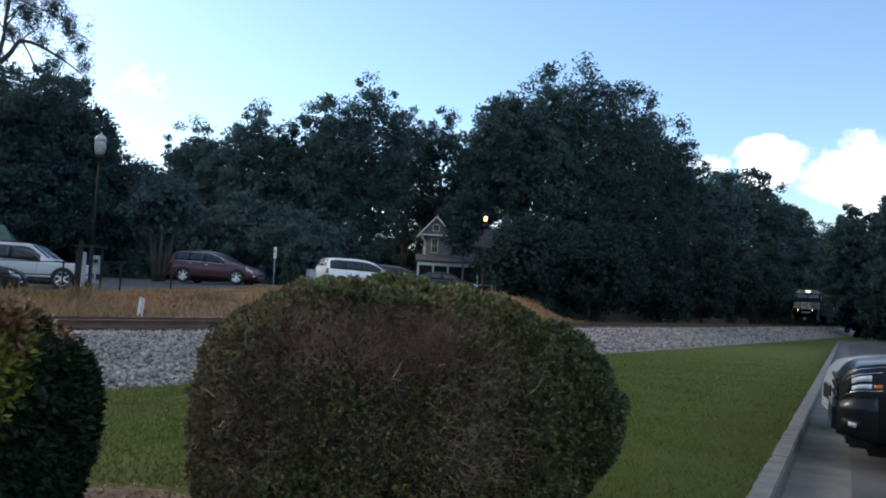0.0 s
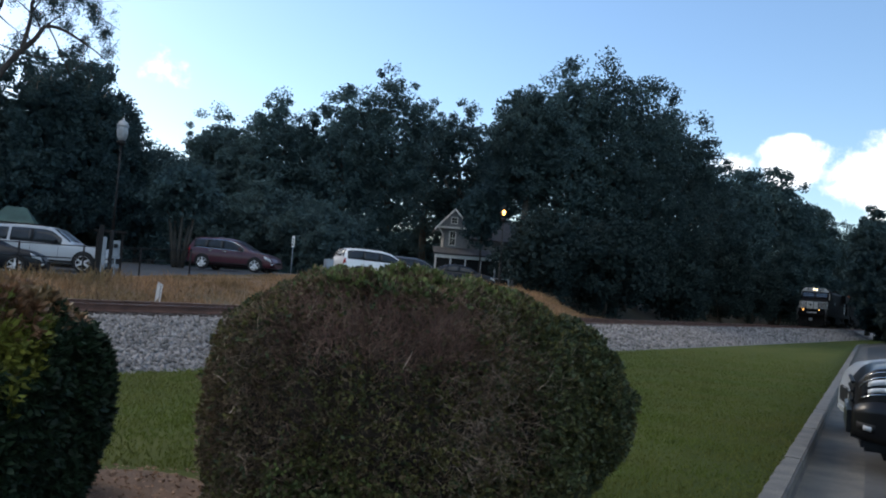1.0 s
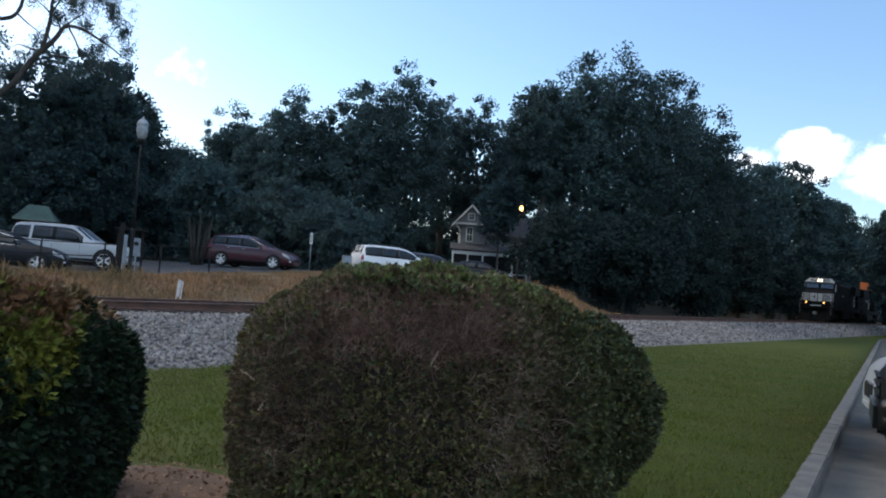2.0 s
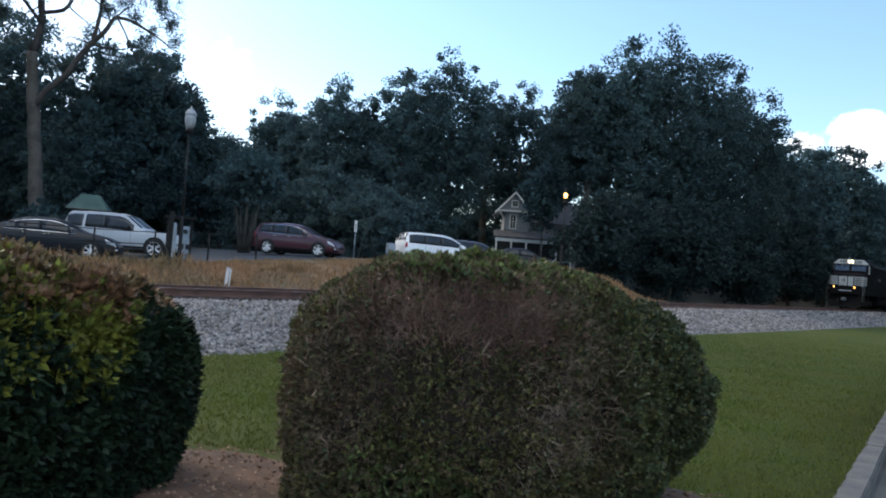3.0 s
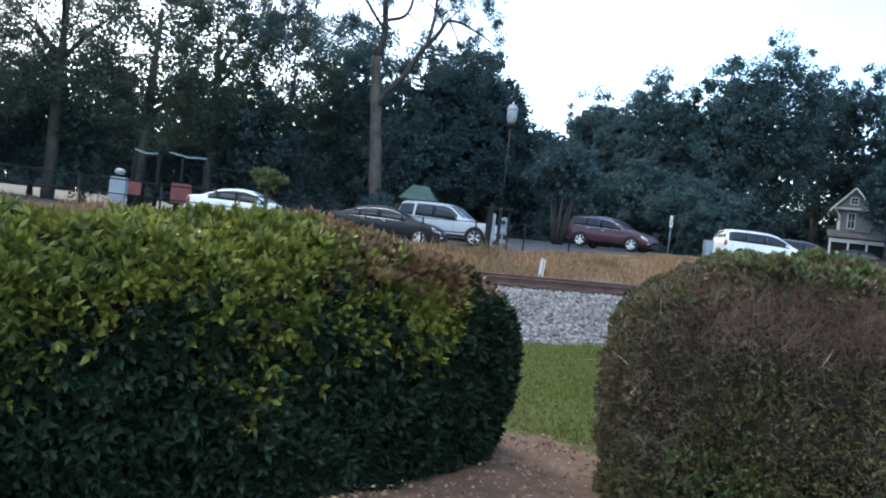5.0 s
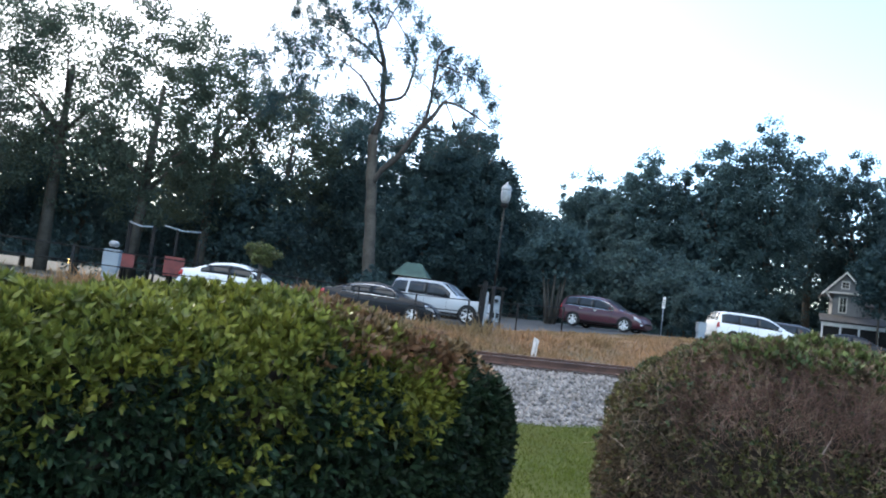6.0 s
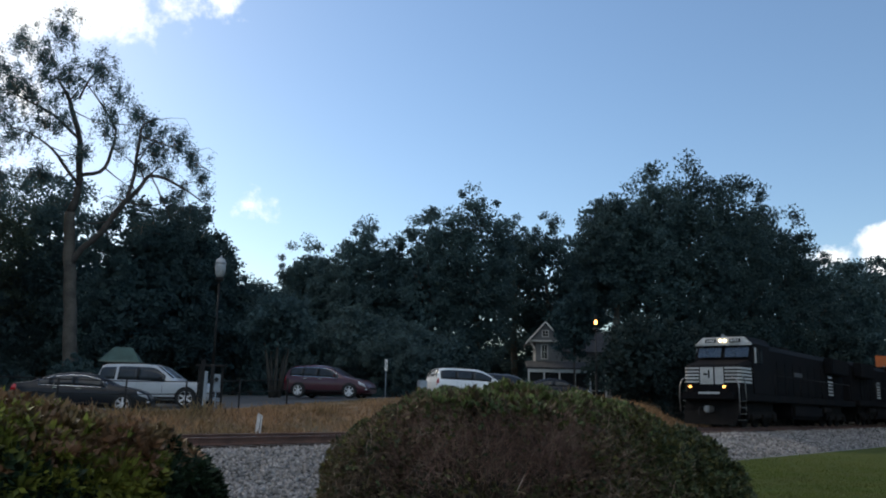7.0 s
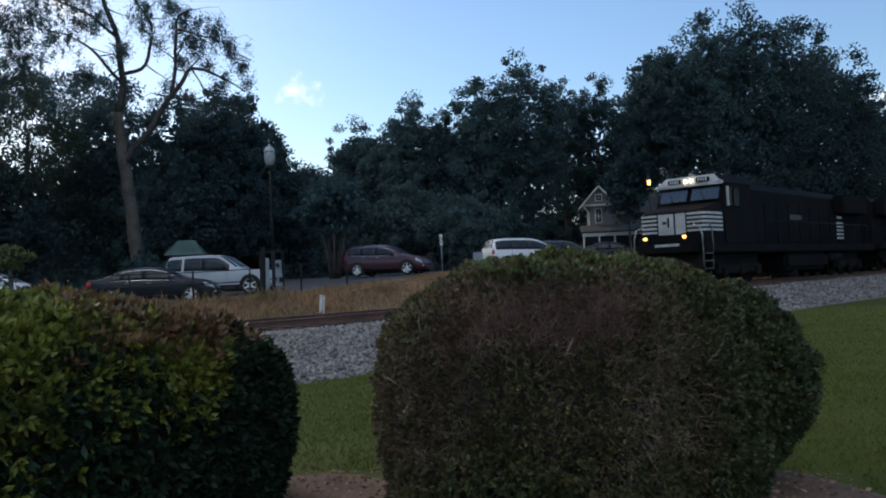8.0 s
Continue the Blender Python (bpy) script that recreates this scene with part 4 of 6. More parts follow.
    part("body", loft(bmesh.new(), rings, smooth=True), coat, ob)
    for s in (1, -1):
        for f0, f1 in st["side"]:
            patch("side_window", f0, f1, 5.08, 5.90, s, M_GLASS, 0.012)
        band = st["side"][0 if style in ("van", "crossover", "sedan") else 1][0]
        patch("window_band", band + 0.004, st["side"][-1][1] - 0.004, 5.06, 5.92, s, M_TRIM, 0.006, 14, 2, "black pillars between the side windows")
        if chrome:
            a, b = st["side"][0][0] - 0.006, st["side"][-1][1] + 0.006
            patch("window_trim", a, b, 5.86, 5.95, s, M_CHROME, 0.011, 20, 1, "bright chrome window trim")
            patch("window_trim", a, b, 5.00, 5.07, s, M_CHROME, 0.011, 12, 1, "bright chrome window trim")
        if rail:
            q = [on(f, 7.0, s) for f in (0.12, 0.15, 0.30, 0.44, 0.47)]
            part("roof_rail", tube(bmesh.new(), [q[0], q[1] + Vector((0, 0, 0.05)), q[2] + Vector((0, 0, 0.06)), q[3] + Vector((0, 0, 0.05)), q[4]], 0.018, 6), M_TRIM, ob)
        m = on(st["side"][-1][1] - 0.035, 5.15, s)
        part("mirror", boxed(*sorted((m.x + s * 0.02, m.x + s * 0.23)), m.y - 0.06, m.y + 0.06, m.z - 0.02, m.z + 0.15, 0.04), coat if style != "suv" else M_TRIM, ob)
        for f0, f1 in st["side"][1:]:
            q = on(f0 + 0.012, 3.9, s)
            part("door_handle", boxed(*sorted((q.x - s * 0.02, q.x + s * 0.03)), q.y, q.y + 0.20, q.z - 0.02, q.z + 0.02, 0.010), M_CHROME if chrome else coat, ob)
        for f in (st["side"][1][0] - 0.004, st["side"][2][0] - 0.008, st["side"][2][1] - 0.02):
            patch("door_seam", f, f + 0.0022, 1.8, 4.96, s, M_TRIM, 0.002, 1, 8)
        patch("sill", st["wheels"][0] + 0.09, st["wheels"][1] - 0.09, 0.6, 1.75, s, M_TRIM, 0.010, 4, 2)
        patch("crease", 0.06, 0.88, 3.72, 3.80, s, coat, 0.010, 20, 1)
        if st["blunt"]:
            patch("headlight", 0.918, 0.986, 3.30, 3.95, s, M_SCREEN, 0.012, 8, 3, "smoked headlight housing")
            for r0, r1 in ((3.66, 3.90), (3.34, 3.54)):
                patch("lamp_lens", 0.938, 0.974, r0, r1, s, M_CLEAR, 0.022, 4, 2, "clear stacked lamp lens")
            patch("marker_light", 0.918, 0.934, 3.34, 3.50, s, M_AMBER, 0.020, 3, 1)
            for r0 in (3.97, 3.24):
                patch("chrome_strip", 0.918, 0.990, r0, r0 + 0.035, s, M_CHROME, 0.022, 8, 1)
            patch("chrome_strip", 0.905, 0.985, 4.9, 5.02, s, M_CHROME, 0.008, 8, 1)
            patch("fog_pocket", 0.955, 0.985, 1.75, 2.15, s, M_TRIM, 0.075, 4, 1)
            patch("fog_lamp", 0.962, 0.974, 1.85, 2.05, s, M_CLEAR, 0.082, 3, 1)
        else:
            patch("headlight", 0.905, 0.978, 3.45, 4.55, s, M_CLEAR, 0.008, 6, 2, slant=-0.012)
            patch("fog_lamp", 0.972, 0.988, 1.6, 2.1, s, M_CLEAR, 0.008, 2, 1)
        patch("taillight", 0.003, 0.05 if style == "sedan" else 0.028, 3.3, 4.9 if style in ("sedan", "crossover") else 5.25, s, M_TAIL, 0.010, 4, 3)
    screen("windscreen", *st["screen"], M_SCREEN)
    screen("rear_window", *st["rear"], M_GLASS)
    # wheels
    r = st["r"]
    tyre, rim = wheel(r, 0.24)
    for f in st["wheels"]:
        for s in (1, -1):
            bm = bmesh.new()
            n = 28
            edge = hw * np.interp(f, grid, plans) * 1.004 + 0.006
            pts = [Vector((s * edge, Y(f) + (r + 0.065) * math.cos(a), r + (r + 0.065) * math.sin(a))) for a in [math.pi * 2 * i / n for i in range(n)] if r + (r + 0.065) * math.sin(a) > 0.18]
            face = bm.faces.new([bm.verts.new(p) for p in pts])
            e = bmesh.ops.extrude_face_region(bm, geom=[face])
            bmesh.ops.translate(bm, verts=[v for v in e["geom"] if isinstance(v, bmesh.types.BMVert)], vec=(-s * 0.25, 0, 0))
            bmesh.ops.recalc_face_normals(bm, faces=bm.faces)
            part("wheel_arch", bm, M_TRIM, ob)
            wh = new("wheel")
            wh.parent = ob
            wh.matrix_basis = pose(s * (edge - 0.10), Y(f), r, 0, 0, 0 if s > 0 else 180)
            part("tyre", tyre, None, wh)
            part("rim", rim, None, wh, "silver alloy rim")
    nose = float(np.interp(0.985, grid, tops))
    if st["blunt"]:
        part("grille", boxed(-hw * 0.70, hw * 0.70, Y(0.97), Y(1.003), 0.74, nose - 0.14, 0.02), M_TRIM, ob)
        for k in range(3):
            part("grille_bar", boxed(-hw * 0.69, hw * 0.69, Y(1.0), Y(1.008), 0.78 + k * 0.11, 0.81 + k * 0.11, 0.008), M_TRIM, ob)
        for s in (1, -1):
            patch("bumper", 0.925, 0.994, 1.2, 2.95, s, coat, 0.07, 10, 4)
        part("bumper", boxed(-hw * 0.80, hw * 0.80, Y(0.97), Y(1.014), 0.38, 0.74, 0.05), coat, ob)
        part("valance", boxed(-hw * 0.86, hw * 0.86, Y(0.93), Y(0.985), 0.24, 0.40, 0.04), M_TRIM, ob)
    else:
        part("grille", boxed(-hw * 0.44, hw * 0.44, Y(0.975), Y(1.003), 0.46, min(0.72, nose - 0.06), 0.02), M_TRIM, ob)
        part("bumper", boxed(-hw * 0.56, hw * 0.56, Y(0.965), Y(1.006), 0.30, 0.44, 0.04), coat, ob)
    part("bumper", boxed(-hw * 0.84, hw * 0.84, Y(-0.010), Y(0.03), 0.34, 0.60, 0.05), coat, ob)
    part("number_plate", boxed(-0.15, 0.15, Y(-0.016), Y(-0.008), 0.64, 0.79), M_WHITE, ob)
    part("underbody", boxed(-hw * 0.80, hw * 0.80, Y(0.05), Y(0.94), 0.16, low + 0.10), M_GRIME, ob)
    return ob


def on_lot(x, y):
    return ground_z(x, y) + 0.005


CARS = [
    ("pale silver full-size SUV parked on the lot", "SUV", "suv", 5.1, 1.98, 1.85, "P_SILVER", -17.23, 34.9, 86, {"rail": True}),
    ("charcoal sedan with chrome window trim, parked behind the fence", "car", "sedan", 4.95, 1.85, 1.45, "P_DARK", -17.6, 29.6, 70, {"chrome": True}),
    ("white sedan parked by the playground", "car", "sedan", 4.7, 1.82, 1.46, "P_WHITE", -22.2, 26.2, 66, {}),
    ("maroon crossover parked at the top of the bank", "car", "crossover", 4.75, 1.88, 1.70, "P_RED", -11.8, 43.4, 98, {"chrome": True}),
    ("white minivan parked on the lot", "minivan", "van", 5.1, 1.98, 1.76, "P_WHITE", -4.9, 49.4, 60, {"rail": True}),
    ("slate grey minivan parked beside a white one", "minivan", "van", 5.0, 1.95, 1.72, "P_GREY", -3.1, 54.6, 62, {}),
    ("dark sedan parked near the house", "car", "sedan", 4.8, 1.85, 1.45, "P_DARK", 0.05, 54.0, 75, {}),
    ("silver SUV parked beside a black one, nose to the kerb", "SUV", "suv", 4.8, 1.90, 1.98, "P_SILVER", 8.54, 12.5, -72, {"lot": False}),
    ("black SUV parked nose to the kerb", "SUV", "bigsuv", 5.4, 2.05, 2.02, "P_BLACK", 7.58, 9.48, -66, {"lot": False, "chrome": True}),
]
CARS = [(a, b, c, d, e, f, {"P_SILVER": P_SILVER, "P_DARK": P_DARK, "P_WHITE": P_WHITE, "P_RED": P_RED, "P_GREY": P_GREY, "P_BLACK": P_BLACK}[g], x, y, h, k) for a, b, c, d, e, f, g, x, y, h, k in CARS]

for args in CARS:
    label, cat, style, L, W, H, coat, x, y, hd, kw = args
    car(label, cat, style, L, W, H, coat, x, y, on_lot(x, y) if kw.get("lot", True) else -0.135, hd, **{k: v for k, v in kw.items() if k != "lot"})

# ---------- lot furniture, lamps, boxes, house, playground ----------


def lathe(profile, sides=20):
    """A turned solid about z from (radius, height) pairs."""
    rings = [[(r * math.cos(2 * math.pi * j / sides), r * math.sin(2 * math.pi * j / sides), z) for j in range(sides)] for r, z in profile]
    return loft(bmesh.new(), rings, smooth=True)


def lamp_post(x, y, height, lit):
    z = ground_z(x, y)
    ob = thing("street_lamp", "black street lamp with a lit amber globe" if lit else "black street lamp with an unlit white globe", "street lamp", Matrix.Translation((x, y, z)))
    k = 0.5 if lit else 1.0
    part("base", lathe([(0.10, -0.4), (0.10, 0.20), (0.07, 0.30), (0.065, 1.6), (0.05, 1.7)]), M_IRON, ob)
    part("pole", lathe([(0.05, 1.65), (0.034, height * 0.5), (0.028, height - 0.55)], 12), M_IRON, ob)
    part("collar", lathe([(0.06, height - 0.62), (0.14, height - 0.55), (0.15, height - 0.47), (0.10, height - 0.43)]), M_IRON, ob)
    part("globe", lathe([(0.10 * k, height - 0.45 * k), (0.17 * k, height - 0.32 * k), (0.20 * k, height - 0.12 * k), (0.18 * k, height + 0.06 * k), (0.10 * k, height + 0.2 * k), (0.03, height + 0.25 * k)]), M_LIT if lit else M_GLOBE, ob, "glowing amber globe" if lit else "white acrylic globe")
    part("cap", lathe([(0.20 * k, height + 0.05), (0.21 * k, height + 0.09), (0.14 * k, height + 0.23), (0.04, height + 0.30), (0.02, height + 0.38)]), M_GLOBE if not lit else M_IRON, ob)
    return ob


lamp_post(-12.32, 28.9, 5.35, False)
lamp_post(2.52, 50.3, 4.85, True)


def meter_stand(x, y):
    ob = thing("meter_stand", "grey utility meter stand with a small roof beside the lamp", "utility box", pose(x, y, ground_z(x, y), 0, 0, 20))
    for s in (-0.42, 0.42):
        part("post", boxed(s - 0.04, s + 0.04, -0.04, 0.04, -0.2, 1.62, 0.008), M_IRON, ob)
    part("cap", boxed(-0.56, 0.56, -0.16, 0.16, 1.62, 1.70, 0.015), M_IRON, ob)
    part("cabinet", boxed(-0.34, -0.10, -0.12, 0.10, 0.15, 1.45, 0.02), M_GALV, ob, "pale grey steel cabinet")
    part("cabinet", boxed(0.08, 0.36, -0.10, 0.10, 0.75, 1.35, 0.02), M_GALV, ob)
    part("meter", tube(bmesh.new(), [(0.22, -0.10, 1.15), (0.22, -0.2, 1.15)], 0.08, 16), M_GLASS, ob)
    part("conduit", tube(bmesh.new(), [(0.22, 0, -0.1), (0.22, 0, 0.76)], 0.03, 8), M_GALV, ob)


meter_stand(-12.68, 29.6)


def timber_post(x, y, h):
    ob = thing("timber_post", "dark weathered square timber post on the bank", "post", pose(x, y, ground_z(x, y), 0, 1, 25))
    part("post", boxed(-0.075, 0.075, -0.075, 0.075, -0.3, h, 0.012), M_IRON, ob)
    part("cap", boxed(-0.09, 0.09, -0.09, 0.09, h, h + 0.03, 0.008), M_IRON, ob)


timber_post(-11.42, 25.9, 1.75)


def pedestal(x, y, h, w, dome):
    ob = thing("utility_pedestal", "grey-blue steel utility pedestal on the grassy bank", "utility box", pose(x, y, ground_z(x, y), 0, 0, 35))
    part("body", boxed(-w / 2, w / 2, -w * 0.35, w * 0.35, -0.15, h * 0.6, 0.02), M_GALV, ob)
    part("door", boxed(-w * 0.58, w * 0.58, -w * 0.42, w * 0.40, h * 0.45, h * 1.0, 0.02), M_GALV, ob)
    if dome:
        part("neck", lathe([(0.05, h - 0.02), (0.05, h + 0.1)], 10), M_IRON, ob)
        part("dome", lathe([(0.10, h + 0.08), (0.16, h + 0.14), (0.17, h + 0.22), (0.10, h + 0.28), (0.03, h + 0.29)]), M_GLOBE, ob, "white dome cap")


pedestal(-22.3, 19.7, 1.25, 0.45, True)
pedestal(-7.2, 45.5, 0.95, 0.40, False)


def marker_post(x, y, h):
    ob = thing("marker_post", "white painted wooden marker post beside the track", "marker post", pose(x, y, ground_z(x, y), 3, 4, 25))
    bm = boxed(-0.075, 0.075, -0.05, 0.05, -0.25, h, 0.012)
    for v in bm.verts:
        if v.co.z > h - 0.02 and v.co.x > 0:
            v.co.z -= 0.05
    part("post", bm, M_PINK, ob)
    part("stain", boxed(0.015, 0.03, -0.054, -0.05, 0.05, h - 0.1), M_TIE, ob)


marker_post(-8.46, 23.3, 0.66)


def slim_sign(x, y, h, w, low):
    ob = thing("sign", "narrow white sign on a thin post by the lot", "sign", pose(x, y, ground_z(x, y), 0, 0, 5))
    part("post", tube(bmesh.new(), [(0, 0, -0.1), (0, 0, h - 0.05)], 0.025, 8), M_GALV, ob)
    part("panel", boxed(-w / 2, w / 2, -0.045, -0.026, low, h, 0.005), M_WHITE, ob, "plain white panel")
    for i in range(4):
        part("text_bar", boxed(-w * 0.3, w * 0.3, -0.05, -0.045, low + 0.1 + i * 0.1, low + 0.14 + i * 0.1), M_TRIM, ob)


slim_sign(-9.0, 44.2, 2.05, 0.15, 1.45)
slim_sign(3.1, 40.6, 0.9, 0.30, 0.45)


def fence():
    """A low black pipe fence along the lot's edge."""
    ob = thing("fence", "low black iron pipe fence along the lot", "fence", kind="")
    us = np.arange(1.0, 24, 2.45)
    v = 27.6
    for u in us:
        p = uv(u, v)
        z = ground_z(p.x, p.y)
        part("post", tube(bmesh.new(), [(p.x, p.y, z - 0.2), (p.x, p.y, z + 1.12)], 0.035, 8), M_IRON, ob)
    for h in (0.62, 1.08):
        pts = []
        for u in us:
            p = uv(u, v)
            pts.append((p.x, p.y, ground_z(p.x, p.y) + h))
        part("rail", tube(bmesh.new(), pts, 0.022, 6), M_IRON, ob)


fence()


def house():
    ob = thing("house", "pale clapboard house with a front gable and a porch", "house", pose(-0.92, 75.5, ground_z(-0.5, 75), 0, 0, 4))
    base = ground_z(-0.5, 75)
    eave, apex = 7.65 - base, 9.30 - base
    # front bay under an overhanging gable
    bay = part("wall", boxed(-0.66, 1.75, 0.0, 5.0, -0.3, eave), M_SIDING, ob, "pale clapboard front bay")
    for i in range(16):
        z = 3.3 + i * 0.16
        if z < eave - 0.2:
            part("clapboard", boxed(-0.68, 1.77, -0.022, 0.0, z, z + 0.145), M_SIDING, bay)
    part("gable", loft(bmesh.new(), [[(-1.30, y, eave), (1.66, y, eave), (0.18, y, apex - 0.12)] for y in (-0.45, 5)]), M_SIDING, ob, "pale shingled gable wall")
    for s in (-1, 1):
        a, b = (0.18 + s * 1.75, eave - 0.28), (0.18, apex)
        for name, y0, y1, z0, z1, mat in (("roof", -0.8, 5.2, 0.0, 0.15, M_ROOF), ("barge_board", -0.86, -0.802, -0.08, 0.13, M_WHITE)):
            part(name, loft(bmesh.new(), [[(a[0], y, a[1] + z0), (b[0], y, b[1] + z0), (b[0], y, b[1] + z1), (a[0], y, a[1] + z1)] for y in (y0, y1)]), mat, ob)
        part("bracket", loft(bmesh.new(), [[(0.18 + s * 0.86, y, eave - 0.75), (0.18 + s * 0.94, y, eave - 0.75), (0.18 + s * 1.42, y, eave - 0.08), (0.18 + s * 1.30, y, eave - 0.08)] for y in (-0.42, -0.30)]), M_WHITE, ob)
    part("cornice", boxed(-1.42, 1.78, -0.50, -0.452, eave - 0.08, eave + 0.08, 0.01), M_WHITE, ob)
    for x, y, z, w, h in ((0.18, -0.452, eave + 0.42, 0.46, 0.46), (0.12, -0.022, eave - 1.55, 0.46, 1.2)):
        win = part("window", boxed(x - w / 2 - 0.09, x + w / 2 + 0.09, y - 0.06, y, z - 0.09, z + h + 0.09, 0.01), M_WHITE, ob)
        part("pane", boxed(x - w / 2, x + w / 2, y - 0.075, y - 0.062, z, z + h), M_GLASS, win)
        part("mullion", boxed(x - 0.02, x + 0.02, y - 0.09, y - 0.076, z, z + h), M_WHITE, win)
        part("mullion", boxed(x - w / 2, x + w / 2, y - 0.09, y - 0.076, z + h / 2 - 0.02, z + h / 2 + 0.02), M_WHITE, win)
    # main body behind
    bm = bmesh.new()
    loft(bm, [[(x, 3.5, -0.3), (x, 11, -0.3), (x, 11, eave - 0.6), (x, 7.2, eave + 1.4), (x, 3.5, eave - 0.6)] for x in (0.6, 7.5)])
    part("main_wall", bm, M_SIDING, ob)
    for y0, y1 in ((3.1, 7.2), (11.4, 7.2)):
        bm = bmesh.new()
        loft(bm, [[(x, y0, eave - 0.8), (x, y1, eave + 1.45), (x, y1, eave + 1.6), (x, y0, eave - 0.65)] for x in (0.3, 7.9)])
        part("roof", bm, M_ROOF, ob)
    # porch
    bm = bmesh.new()
    loft(bm, [[(x, -3.2, 2.97), (x, 0, 3.65), (x, 0, 3.8), (x, -3.2, 3.1)] for x in (-1.6, 5.4)])
    part("porch_roof", bm, M_ROOF, ob)
    part("porch_beam", boxed(-1.5, 5.3, -3.1, -2.9, 2.68, 2.97, 0.01), M_WHITE, ob)
    part("porch_floor", boxed(-1.5, 5.3, -3.1, 0, -0.3, 0.35, 0.01), M_SIDING, ob)
    for i in range(6):
        x = -1.4 + i * 1.32
        part("porch_post", boxed(x - 0.07, x + 0.07, -3.07, -2.93, 0.35, 2.69, 0.01), M_WHITE, ob)
    # dark sheets between the posts paint the shade inside the porch
    for i in range(5):
        part("porch_shade_sheet", boxed(-1.33 + i * 1.32, -0.15 + i * 1.32, -2.98, -2.96, 0.36, 2.68), M_TRIM, ob, "dark sheet for the shade inside the porch")
    part("porch_rail", boxed(-1.4, 5.2, -3.03, -2.97, 1.15, 1.22), M_WHITE, ob)
    part("door", boxed(0.9, 1.6, -0.05, 0.0, 0.35, 2.4, 0.01), M_TRIM, ob)


house()


def playground():
    p = Vector((-38.5, 37.8, 0))
    z = ground_z(p.x, p.y)
    ob = thing("play_structure", "dark playground climbing frame with a red panel", "playground", pose(p.x, p.y, z, 0, 0, 42))
    for x in (-2.0, -0.6, 0.8, 2.2):
        for y in (-0.7, 0.7):
            part("post", tube(bmesh.new(), [(x, y, -0.2), (x, y, 3.6 if x < 1 else 3.0)], 0.06, 8), M_IRON, ob)
    part("deck", boxed(-2.0, 0.8, -0.7, 0.7, 1.2, 1.3, 0.01), M_IRON, ob)
    part("panel", boxed(0.3, 1.5, -0.78, -0.7, 0.7, 1.9, 0.03), M_RED, ob, "red plastic panel")
    part("panel", boxed(-2.4, -1.4, -0.78, -0.7, 0.9, 1.7, 0.03), M_RED, ob, "faded red plastic panel")
    for a, b, h in ((-2.0, -0.6, 3.55), (0.0, 2.2, 3.62)):
        part("top_bar", tube(bmesh.new(), [(a, -0.7, h + 0.1), ((a + b) / 2, -0.7, h - 0.08), (b, -0.7, h)], 0.05, 8), M_GALV, ob, "pale curved top bar")
    part("slide", loft(bmesh.new(), [[(2.2, -0.3, 1.25), (2.2, 0.3, 1.25), (2.2, 0.3, 1.33), (2.2, -0.3, 1.33)], [(3.4, -0.3, 0.7), (3.4, 0.3, 0.7), (3.4, 0.3, 0.78), (3.4, -0.3, 0.78)], [(4.6, -0.3, 0.3), (4.6, 0.3, 0.3), (4.6, 0.3, 0.38), (4.6, -0.3, 0.38)]]), M_GALV, ob, "pale grey slide")
    q = Vector((-22.1, 40.3, 0))
    z = ground_z(q.x, q.y)
    ob = thing("play_shelter", "playground tower with a green hipped metal roof", "playground", pose(q.x, q.y, z, 0, 0, 20))
    ob.scale = (0.74, 0.74, 1.0)
    for x in (-0.85, 0.85):
        for y in (-0.85, 0.85):
            part("post", boxed(x - 0.06, x + 0.06, y - 0.06, y + 0.06, -0.2, 2.15, 0.01), M_TIE, ob)
    part("deck", boxed(-0.9, 0.9, -0.9, 0.9, 0.9, 1.0, 0.01), M_TIE, ob)
    bm = bmesh.new()
    loft(bm, [[(-1.35, -1.2, 2.05), (1.35, -1.2, 2.05), (1.35, 1.2, 2.05), (-1.35, 1.2, 2.05)], [(-1.3, -1.15, 2.12), (1.3, -1.15, 2.12), (1.3, 1.15, 2.12), (-1.3, 1.15, 2.12)], [(-0.6, -0.05, 2.85), (0.6, -0.05, 2.85), (0.6, 0.05, 2.85), (-0.6, 0.05, 2.85)]])
    part("roof", bm, M_GREENROOF, ob, "green metal hip roof")


playground()

